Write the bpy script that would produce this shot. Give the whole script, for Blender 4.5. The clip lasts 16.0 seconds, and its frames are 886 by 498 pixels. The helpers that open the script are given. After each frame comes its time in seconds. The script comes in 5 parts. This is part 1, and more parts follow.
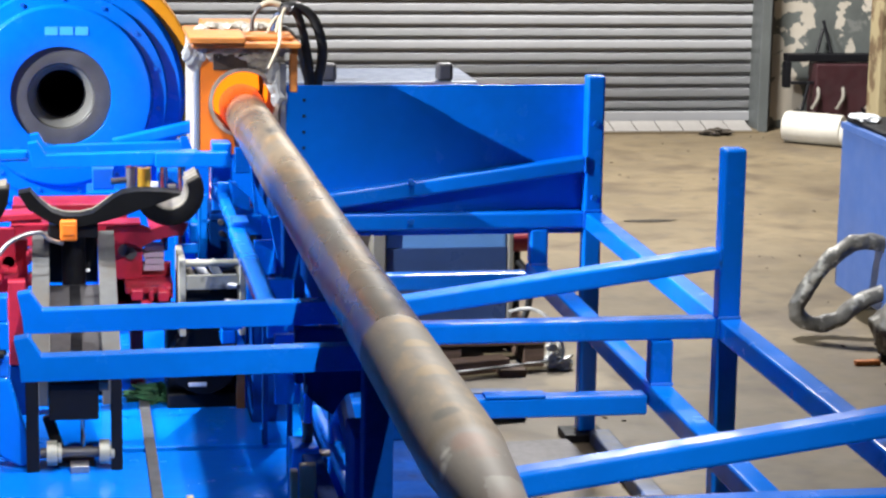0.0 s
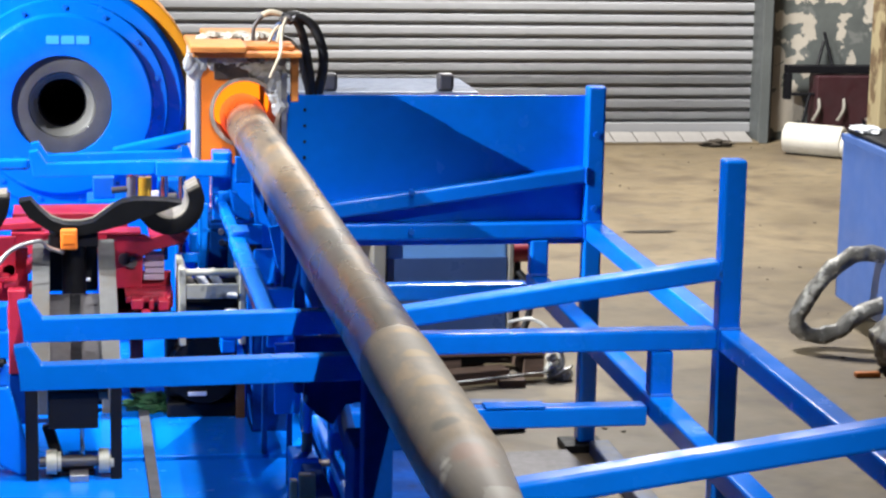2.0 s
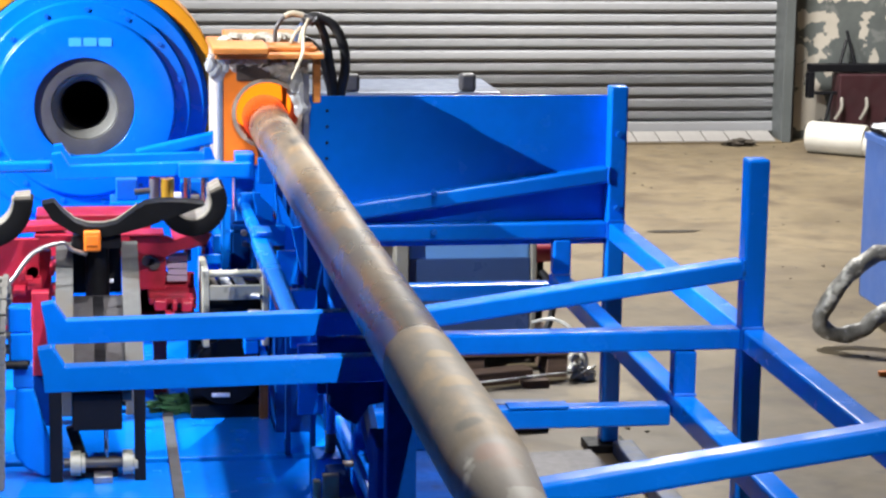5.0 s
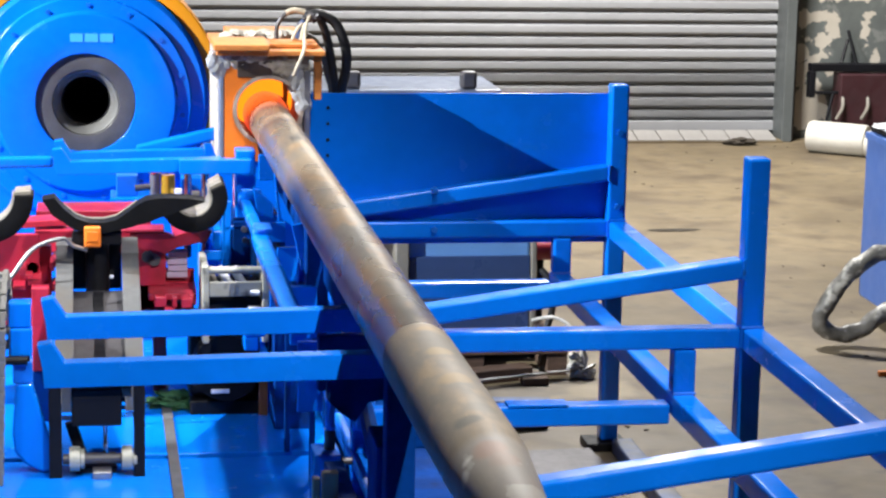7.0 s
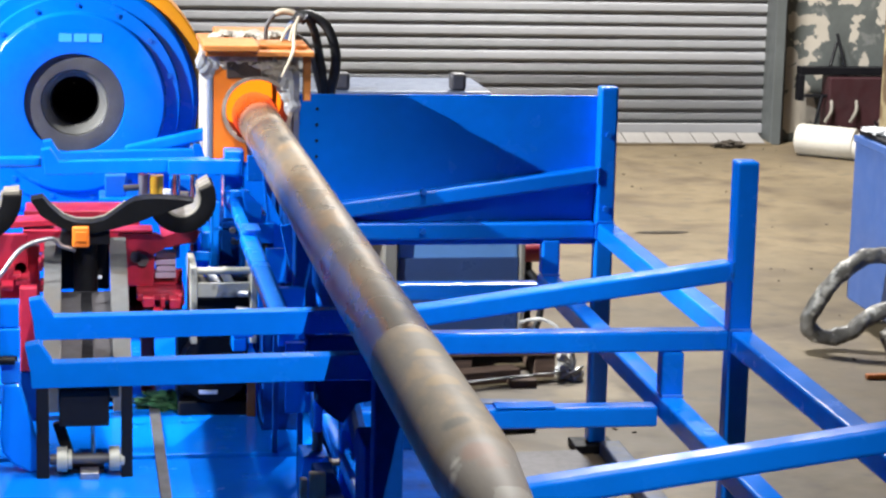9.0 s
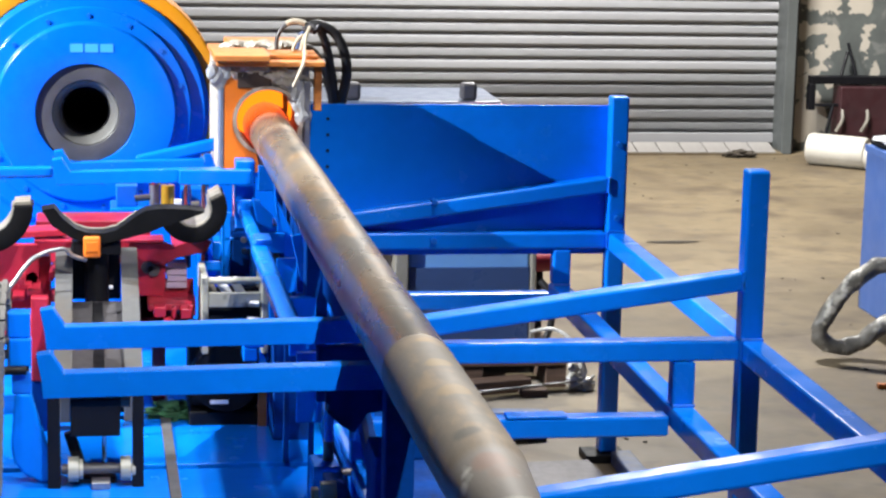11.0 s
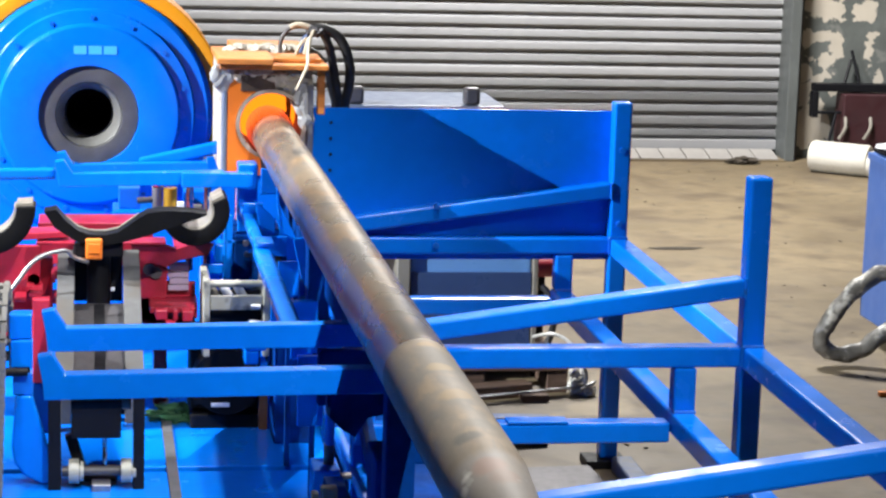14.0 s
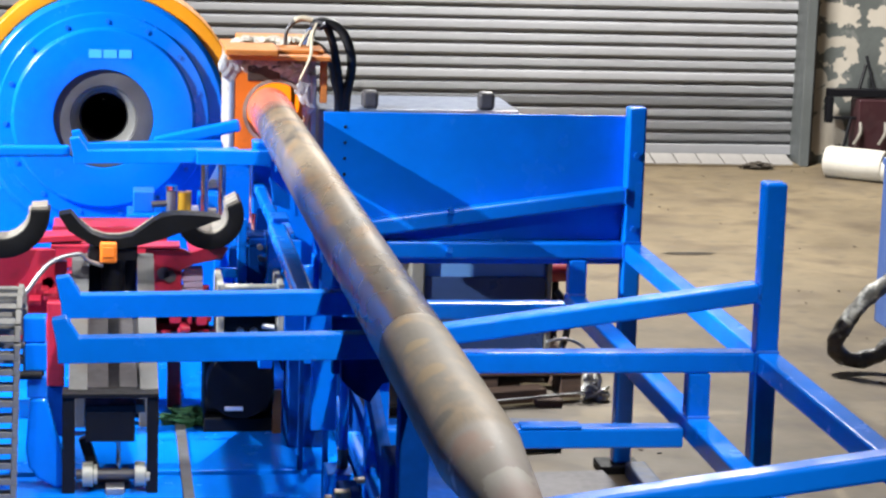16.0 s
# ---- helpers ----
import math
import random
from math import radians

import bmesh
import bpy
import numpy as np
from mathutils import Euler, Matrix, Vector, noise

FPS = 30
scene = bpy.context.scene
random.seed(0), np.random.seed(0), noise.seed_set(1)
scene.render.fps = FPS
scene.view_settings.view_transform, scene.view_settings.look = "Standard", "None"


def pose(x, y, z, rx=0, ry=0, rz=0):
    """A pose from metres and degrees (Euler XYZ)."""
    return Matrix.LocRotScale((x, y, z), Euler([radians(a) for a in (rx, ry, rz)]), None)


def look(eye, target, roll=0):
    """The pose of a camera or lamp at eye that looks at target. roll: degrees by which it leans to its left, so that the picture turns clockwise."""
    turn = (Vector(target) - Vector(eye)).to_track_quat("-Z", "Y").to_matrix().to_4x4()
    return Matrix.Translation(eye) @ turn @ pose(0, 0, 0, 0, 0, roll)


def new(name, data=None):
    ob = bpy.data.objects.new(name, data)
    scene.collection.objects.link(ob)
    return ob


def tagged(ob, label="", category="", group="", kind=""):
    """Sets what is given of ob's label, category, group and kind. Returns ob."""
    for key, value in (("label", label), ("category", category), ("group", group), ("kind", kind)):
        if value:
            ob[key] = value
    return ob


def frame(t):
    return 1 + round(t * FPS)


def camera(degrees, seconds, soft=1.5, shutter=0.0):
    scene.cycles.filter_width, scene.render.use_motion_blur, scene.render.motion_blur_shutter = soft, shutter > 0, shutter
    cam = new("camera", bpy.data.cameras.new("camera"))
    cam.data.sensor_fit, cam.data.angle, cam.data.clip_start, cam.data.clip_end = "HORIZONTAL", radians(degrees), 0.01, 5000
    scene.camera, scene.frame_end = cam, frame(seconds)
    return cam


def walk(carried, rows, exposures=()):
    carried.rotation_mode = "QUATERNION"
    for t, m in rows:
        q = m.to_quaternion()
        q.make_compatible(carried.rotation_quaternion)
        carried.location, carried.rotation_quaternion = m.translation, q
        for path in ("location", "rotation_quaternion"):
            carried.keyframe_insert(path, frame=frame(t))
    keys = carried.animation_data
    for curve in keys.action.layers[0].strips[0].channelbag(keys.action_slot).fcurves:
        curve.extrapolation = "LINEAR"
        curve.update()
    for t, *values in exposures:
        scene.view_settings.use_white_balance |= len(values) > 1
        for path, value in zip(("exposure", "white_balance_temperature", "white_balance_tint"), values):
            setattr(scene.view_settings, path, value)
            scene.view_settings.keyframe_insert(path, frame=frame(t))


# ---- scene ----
# The camera: hand-held, zoomed in, turning slightly on one spot.
EYE = Vector((-1.704, -7.226, 2.118))
PATH = [
    (0, 9.680, -11.212, 1.022),
    (0.5, 9.563, -11.139, 1.024),
    (1, 9.577, -11.064, 1.128),
    (1.5, 9.654, -10.966, 1.193),
    (2, 9.667, -10.957, 1.229),
    (2.5, 9.617, -10.963, 1.284),
    (3, 9.369, -10.899, 1.371),
    (3.5, 9.109, -10.878, 1.144),
    (4, 9.035, -10.969, 0.836),
    (6.5, 9.145, -10.931, 1.078),
    (7, 9.082, -11.018, 1.195),
    (7.5, 9.150, -11.050, 1.290),
    (8, 9.265, -11.037, 1.311),
    (8.5, 9.373, -11.031, 1.407),
    (9, 9.375, -10.972, 1.474),
    (11.5, 9.054, -10.720, 1.361),
    (12, 9.082, -10.737, 1.413),
    (12.5, 9.149, -10.775, 1.400),
    (13, 9.133, -10.686, 1.510),
    (13.5, 9.067, -10.623, 1.652),
    (14, 9.033, -10.621, 1.784),
    (14.5, 8.884, -10.581, 1.771),
    (15, 8.739, -10.552, 1.821),
    (15.5, 8.703, -10.570, 1.877),
    (16, 8.670, -10.520, 1.872),
]


def aim(yaw, pitch, roll):
    y, p = radians(yaw), radians(pitch)
    way = Vector((math.sin(y) * math.cos(p), math.cos(y) * math.cos(p), math.sin(p)))
    return look(EYE, EYE + way, roll)


cam = camera(22.0, 16.0, soft=2.4)
walk(cam, [(t, aim(y, p, r)) for t, y, p, r in PATH])

# ---- light ----
world = bpy.data.worlds.new("world")
scene.world = world
world.use_nodes = True
world.node_tree.nodes["Background"].inputs[0].default_value = (0.75, 0.85, 1.0, 1)
world.node_tree.nodes["Background"].inputs[1].default_value = 0.25


def lamp(name, eye, target, watts, size, colour):
    data = bpy.data.lights.new(name, "AREA")
    data.energy, data.size, data.color = watts, size, colour
    ob = new(name, data)
    ob.matrix_world = look(eye, target)
    return ob


def spot(name, eye, target, watts, angle, radius, colour, soft=0.35):
    data = bpy.data.lights.new(name, "SPOT")
    data.energy, data.spot_size, data.spot_blend, data.shadow_soft_size, data.color = watts, radians(angle), soft, radius, colour
    ob = new(name, data)
    ob.matrix_world = look(eye, target)
    return ob


# A flood light from the side, high-bay lamps over the bed and over the rack.
spot("flood_light", (-6.2, -1.15, 4.05), (0.2, 1.25, 1.0), 4900, 47, 0.025, (0.93, 0.97, 1.0), 0.35)
spot("work_light", (-0.1, -6.1, 5.6), (-1.55, -2.3, 0.9), 2150, 39, 0.05, (1.0, 0.99, 0.97), 0.8)
spot("high_bay_lamp_bed", (-3.2, -4.6, 5.2), (-2.1, -1.2, 0.5), 600, 25, 0.12, (0.86, 0.94, 1.0), 0.8)
spot("high_bay_lamp_rack", (-0.5, -1.6, 5.7), (-1.27, -1.25, 0.5), 1400, 40, 0.1, (1.0, 0.97, 0.95), 0.7)
# Unseen fill lamp near the shutter, added to brighten it and the far floor.
lamp("shutter_fill_lamp", (0.9, 4.8, 5.3), (1.3, 5.2, 0.0), 980, 0.9, (1.0, 0.98, 0.95))

# ---- materials ----
def material(name, colour, rough=0.5, metal=0.0, vary=0.15, scale=6.0, bump=0.0, bump_scale=60.0, second=None, spots=None, glow=None, spec=0.5, anis=None):
    """A painted, metal or mineral surface with two scales of variation. second: (colour, low, high, scale) of patches; spots: the same, finer."""
    m = bpy.data.materials.new(name)
    m.use_nodes = True
    nt = m.node_tree
    n, l = nt.nodes, nt.links
    b = n["Principled BSDF"]
    tc = n.new("ShaderNodeTexCoord")
    src = tc.outputs["Object"]
    if anis:
        mp = n.new("ShaderNodeMapping")
        mp.inputs["Scale"].default_value = anis
        l.new(src, mp.inputs["Vector"])
        src = mp.outputs[0]

    def noise_tex(s, detail=6.0):
        t = n.new("ShaderNodeTexNoise")
        t.inputs["Scale"].default_value, t.inputs["Detail"].default_value = s, detail
        l.new(src, t.inputs["Vector"])
        return t.outputs["Fac"]

    def mix(fac, a, c, blend="MIX"):
        x = n.new("ShaderNodeMix")
        x.data_type, x.blend_type = "RGBA", blend
        for sock, v in ((x.inputs[0], fac), (x.inputs[6], a), (x.inputs[7], c)):
            if isinstance(v, (int, float)):
                sock.default_value = v
            elif isinstance(v, tuple):
                sock.default_value = (*v[:3], 1)
            else:
                l.new(v, sock)
        return x.outputs[2]

    def ramp(f, lo, hi):
        r = n.new("ShaderNodeMapRange")
        r.inputs[1].default_value, r.inputs[2].default_value = lo, hi
        l.new(f, r.inputs[0])
        return r.outputs[0]

    dark = tuple(c * (1 - vary) for c in colour)
    light = tuple(min(1, c * (1 + vary)) for c in colour)
    col = mix(ramp(noise_tex(scale), 0.3, 0.7), dark, light)
    fine = noise_tex(scale * 9)
    col = mix(ramp(fine, 0.35, 0.75), col, mix(0.5, col, dark))
    for extra in (second, spots):
        if extra:
            c, lo, hi, s = extra
            col = mix(ramp(noise_tex(s, 8.0), lo, hi), col, c)
    l.new(col, b.inputs["Base Color"])
    r = n.new("ShaderNodeMapRange")
    r.inputs[1].default_value, r.inputs[2].default_value = 0.3, 0.7
    r.inputs[3].default_value, r.inputs[4].default_value = max(0.03, rough - 0.1), min(1, rough + 0.1)
    l.new(noise_tex(scale * 3), r.inputs[0])
    l.new(r.outputs[0], b.inputs["Roughness"])
    b.inputs["Metallic"].default_value = metal
    b.inputs["Specular IOR Level"].default_value = spec
    if bump:
        bp = n.new("ShaderNodeBump")
        bp.inputs["Strength"].default_value, bp.inputs["Distance"].default_value = bump, 0.004
        l.new(noise_tex(bump_scale), bp.inputs["Height"])
        l.new(bp.outputs[0], b.inputs["Normal"])
    if glow:
        b.inputs["Emission Color"].default_value, b.inputs["Emission Strength"].default_value = (*glow[:3], 1), glow[3]
    return m


BLUE = material("blue_gloss_paint", (0.0012, 0.163, 0.76), 0.2, vary=0.12, scale=3, bump=0.08, bump_scale=25, spec=0.38)
BLUE_DIRTY = material("blue_paint_scuffed", (0.0015, 0.13, 0.62), 0.36, vary=0.15, scale=4, bump=0.1, second=((0.012, 0.03, 0.07), 0.62, 0.75, 9))
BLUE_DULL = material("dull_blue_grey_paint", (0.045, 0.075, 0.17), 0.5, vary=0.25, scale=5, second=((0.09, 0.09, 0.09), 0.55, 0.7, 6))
BEIGE = material("beige_trim_paint", (0.2, 0.185, 0.155), 0.5, vary=0.15)
UNIT_BLUE = material("light_blue_case_paint", (0.12, 0.27, 0.55), 0.35, vary=0.08, scale=4)
UNIT_DARK = material("dark_blue_case_paint", (0.03, 0.058, 0.15), 0.35, vary=0.1, scale=4)
CLEAR_WRAP = material("clear_plastic_wrap", (0.5, 0.49, 0.45), 0.22, vary=0.4, scale=25, bump=0.8, bump_scale=40)
CABINET = material("cabinet_blue_paint", (0.045, 0.11, 0.33), 0.4, vary=0.1, scale=3)
RED = material("red_paint", (0.37, 0.014, 0.038), 0.42, vary=0.25, scale=5, second=((0.12, 0.01, 0.012), 0.58, 0.75, 7))
ORANGE = material("orange_paint", (0.72, 0.17, 0.012), 0.45, vary=0.15, scale=8, second=((0.06, 0.03, 0.02), 0.66, 0.78, 12))
TIMBER = material("orange_brown_board", (0.55, 0.19, 0.035), 0.6, vary=0.3, scale=10, anis=(1, 6, 6), bump=0.3)
YELLOW = material("yellow_paint", (0.8, 0.3, 0.008), 0.4, vary=0.1, scale=5)
STEEL = material("bare_steel", (0.33, 0.33, 0.34), 0.42, 0.85, vary=0.2, scale=8, bump=0.1)
GREY_STEEL = material("grey_channel_steel", (0.085, 0.085, 0.085), 0.5, 0.0, vary=0.2, scale=8, second=((0.08, 0.07, 0.06), 0.55, 0.7, 10))
CHROME = material("chrome_rod", (0.7, 0.7, 0.72), 0.12, 1.0, vary=0.05)
DARK_STEEL = material("dark_machined_steel", (0.085, 0.08, 0.085), 0.45, 0.4, vary=0.2, scale=12)
CAST_GREY = material("worn_cast_grey", (0.3, 0.295, 0.25), 0.4, 0.0, vary=0.2, scale=14, second=((0.06, 0.06, 0.06), 0.58, 0.68, 16))
BORE = material("machined_bore_steel", (0.11, 0.105, 0.105), 0.4, 0.3, vary=0.2, scale=10)
SLEEVE = material("dull_bore_sleeve", (0.15, 0.145, 0.135), 0.5, 0.2, vary=0.25, scale=14)
LINER = material("light_worn_liner", (0.2, 0.18, 0.15), 0.55, vary=0.2, scale=20)
BLACK = material("black_rubber", (0.012, 0.012, 0.013), 0.5, vary=0.2, scale=10, bump=0.1)
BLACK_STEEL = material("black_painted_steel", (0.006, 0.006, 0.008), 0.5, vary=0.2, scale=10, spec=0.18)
FOIL = material("crumpled_foil", (0.36, 0.37, 0.38), 0.5, 0.0, vary=0.3, scale=25, bump=0.9, bump_scale=45)
WOOL = material("insulation_wool", (0.44, 0.4, 0.34), 0.9, vary=0.35, scale=30, bump=1.0, bump_scale=70, spots=((0.1, 0.09, 0.08), 0.6, 0.7, 25))
ROPE = material("pale_rope", (0.55, 0.48, 0.36), 0.8, vary=0.2, scale=40)
BURNT = material("scorched_metal", (0.05, 0.03, 0.022), 0.7, vary=0.5, scale=18, second=((0.4, 0.1, 0.02), 0.6, 0.75, 14))
LINING = material("refractory_lining", (0.3, 0.24, 0.2), 0.85, vary=0.3, scale=25, bump=0.4)
GLOW_LINING = material("glowing_refractory", (0.5, 0.2, 0.05), 0.8, glow=(1.0, 0.25, 0.008, 1.7))
RUBBER_CRADLE = material("dark_cradle_pad", (0.004, 0.004, 0.0045), 0.6, vary=0.4, scale=12, spec=0.12)
SHUTTER = material("galvanised_shutter", (0.305, 0.308, 0.32), 0.6, 0.0, vary=0.06, scale=1.5, spec=0.25)
JAMB = material("grey_jamb_paint", (0.1, 0.11, 0.11), 0.5, vary=0.15, scale=4)
TILE = material("pale_threshold_tile", (0.27, 0.255, 0.24), 0.35, vary=0.1, scale=6)
FLOOR = material("dusty_concrete", (0.158, 0.12, 0.069), 0.6, vary=0.3, scale=1.3, bump=0.3, bump_scale=24,
                 second=((0.085, 0.062, 0.037), 0.47, 0.66, 2.6), spots=((0.1, 0.076, 0.048), 0.55, 0.7, 8.5))
WALL = material("dull_hall_wall", (0.14, 0.14, 0.14), 0.85, vary=0.15, scale=1)
WHITE_DRUM = material("white_plastic", (0.5, 0.47, 0.41), 0.45, vary=0.1, scale=6, second=((0.42, 0.38, 0.32), 0.6, 0.75, 7))
MAROON = material("dark_maroon_paint", (0.035, 0.009, 0.012), 0.55, vary=0.2, scale=6)
COPPER = material("bare_copper", (0.55, 0.2, 0.07), 0.4, 0.8, vary=0.2, scale=12)
GLOVE = material("dirty_glove", (0.045, 0.035, 0.025), 0.9, vary=0.4, scale=30, bump=0.5)
WRAP = material("grey_wrapped_hose", (0.1, 0.092, 0.08), 0.5, vary=0.5, scale=25, bump=0.8, bump_scale=40, second=((0.36, 0.34, 0.3), 0.54, 0.64, 17))
CHAIN = material("grey_chain_plastic", (0.13, 0.125, 0.115), 0.45, vary=0.2, scale=12)
RAG = material("green_rag", (0.012, 0.075, 0.028), 0.9, vary=0.5, scale=25, bump=0.6)
POST_PAINT = material("worn_post_paint", (0.12, 0.075, 0.035), 0.8, vary=0.3, scale=3, second=((0.26, 0.21, 0.115), 0.5, 0.56, 4))
PALLET = material("old_wood", (0.1, 0.058, 0.038), 0.8, vary=0.4, scale=9, anis=(1, 6, 6))
COIL_BLUE = material("blue_motor_case", (0.03, 0.06, 0.16), 0.5, vary=0.2, scale=6)
BRASS = material("yellow_brass", (0.6, 0.34, 0.03), 0.35, 0.6, vary=0.15)
CHALK = material("white_mark", (0.7, 0.72, 0.78), 0.8)
PALE_GREY = material("pale_grey_paint", (0.1, 0.125, 0.19), 0.4, vary=0.1)
LILAC = material("pale_lilac_paint", (0.42, 0.33, 0.46), 0.45, vary=0.15, scale=12)
CLOTH = material("white_sheeting", (0.55, 0.56, 0.58), 0.5, vary=0.15, scale=20, bump=0.4)
EDGE = material("pale_edge_strip", (0.13, 0.16, 0.23), 0.6, vary=0.2, scale=14)
TAN = material("tan_plastic", (0.42, 0.34, 0.22), 0.6, vary=0.15)
# The machine's blue with the shade under the pipe put into its colour.
SHADE_NAVY = material("shade_navy_paint", (0.001, 0.036, 0.2), 0.75, vary=0.3, scale=6, spec=0.03, second=((0.004, 0.014, 0.05), 0.56, 0.72, 8))
OIL = material("dark_oil_stain", (0.035, 0.028, 0.02), 0.35, vary=0.3, scale=9)
DECAL = material("pale_cyan_decal", (0.06, 0.42, 0.8), 0.4, vary=0.05)


# Cream places where the grey wall paint has peeled off: x, z, half width, half height.
PEELED = [
    (3.07, 0.99, 0.15, 0.075), (3.35, 0.97, 0.08, 0.085), (2.96, 0.785, 0.07, 0.06), (3.1, 0.80, 0.11, 0.04),
    (3.17, 0.73, 0.04, 0.085), (3.1, 0.645, 0.06, 0.045), (3.4, 0.76, 0.025, 0.1), (2.95, 0.55, 0.06, 0.075),
    (3.06, 0.535, 0.065, 0.03), (2.97, 0.43, 0.05, 0.1), (3.04, 0.34, 0.06, 0.05), (3.47, 0.53, 0.03, 0.04),
    (2.98, 0.2, 0.12, 0.13), (3.1, 0.22, 0.06, 0.1), (3.2, 0.45, 0.05, 0.03), (3.22, 0.92, 0.02, 0.014), (3.08, 0.86, 0.014, 0.014),
    (2.99, 0.66, 0.014, 0.014), (3.6, 0.85, 0.06, 0.1), (3.75, 0.6, 0.1, 0.08), (2.92, 1.2, 0.1, 0.12), (3.25, 1.35, 0.16, 0.1), (3.6, 1.3, 0.12, 0.16),
]


def peeling_material():
    """Grey wall paint with ragged cream islands where it has come off."""
    m = material("peeling_wall_paint", (0.1, 0.11, 0.105), 0.7, vary=0.22, scale=3, bump=0.3, bump_scale=20, second=((0.16, 0.165, 0.155), 0.58, 0.64, 9))
    n, l = m.node_tree.nodes, m.node_tree.links
    b = n["Principled BSDF"]
    tc = n.new("ShaderNodeTexCoord")

    def calc(op, a, c):
        x = n.new("ShaderNodeMath")
        x.operation = op
        for i, v in enumerate((a, c)):
            if isinstance(v, (int, float)):
                x.inputs[i].default_value = v
            else:
                l.new(v, x.inputs[i])
        return x.outputs[0]

    nearest = None
    for x, z, rx, rz in PEELED:
        mp = n.new("ShaderNodeMapping")
        mp.inputs["Location"].default_value = (-x / rx, 0, -z / rz)
        mp.inputs["Scale"].default_value = (1 / rx, 0, 1 / rz)
        l.new(tc.outputs["Object"], mp.inputs["Vector"])
        size = n.new("ShaderNodeVectorMath")
        size.operation = "LENGTH"
        l.new(mp.outputs[0], size.inputs[0])
        near = calc("MULTIPLY", calc("SUBTRACT", size.outputs["Value"], 1.0), min(rx, rz))
        nearest = near if nearest is None else calc("MINIMUM", nearest, near)
    rag = []
    for scale, amount in ((14, 0.16), (45, 0.05)):
        t = n.new("ShaderNodeTexNoise")
        t.inputs["Scale"].default_value, t.inputs["Detail"].default_value = scale, 6.0
        l.new(tc.outputs["Object"], t.inputs["Vector"])
        rag.append(calc("MULTIPLY", calc("SUBTRACT", t.outputs["Fac"], 0.5), amount))
    edge = calc("ADD", nearest, calc("ADD", rag[0], rag[1]))
    r = n.new("ShaderNodeMapRange")
    r.inputs[1].default_value, r.inputs[2].default_value = 0.004, -0.002
    l.new(edge, r.inputs[0])
    grime = n.new("ShaderNodeTexNoise")
    grime.inputs["Scale"].default_value = 6.0
    l.new(tc.outputs["Object"], grime.inputs["Vector"])
    cream = n.new("ShaderNodeMix")
    cream.data_type = "RGBA"
    l.new(grime.outputs["Fac"], cream.inputs[0])
    cream.inputs[6].default_value, cream.inputs[7].default_value = (0.56, 0.51, 0.43, 1), (0.4, 0.36, 0.3, 1)
    x = n.new("ShaderNodeMix")
    x.data_type = "RGBA"
    l.new(r.outputs[0], x.inputs[0])
    l.new(b.inputs["Base Color"].links[0].from_socket, x.inputs[6])
    l.new(cream.outputs[2], x.inputs[7])
    l.new(x.outputs[2], b.inputs["Base Color"])
    return m


PEEL = peeling_material()

# Dark, rusty and chipped places of the pipe: centre, size, colour, strength.
STAINS = [
    ((-0.023, -3.862, 0.064), 0.03, (0.11, 0.11, 0.105), 0.75),
    ((-0.019, -4.001, 0.066), 0.032, (0.33, 0.2, 0.16), 0.5),
    ((0.002, -4.053, 0.068), 0.03, (0.31, 0.2, 0.16), 0.4),
    ((-0.055, -3.995, 0.041), 0.016, (0.66, 0.64, 0.6), 0.95),
    ((-0.063, -4.02, 0.026), 0.02, (0.6, 0.58, 0.54), 0.9),
    ((0.025, -4.063, 0.064), 0.012, (0.62, 0.58, 0.52), 0.85),
    ((0.017, -4.162, 0.066), 0.012, (0.6, 0.56, 0.5), 0.8),
    ((-0.002, -3.613, 0.068), 0.035, (0.36, 0.25, 0.13), 0.5),
    ((0.007, -3.798, 0.068), 0.03, (0.16, 0.15, 0.13), 0.5),
    ((0.003, -3.424, 0.068), 0.03, (0.4, 0.28, 0.14), 0.5),
    ((0.001, -3.251, 0.068), 0.02, (0.42, 0.27, 0.12), 0.55),
]


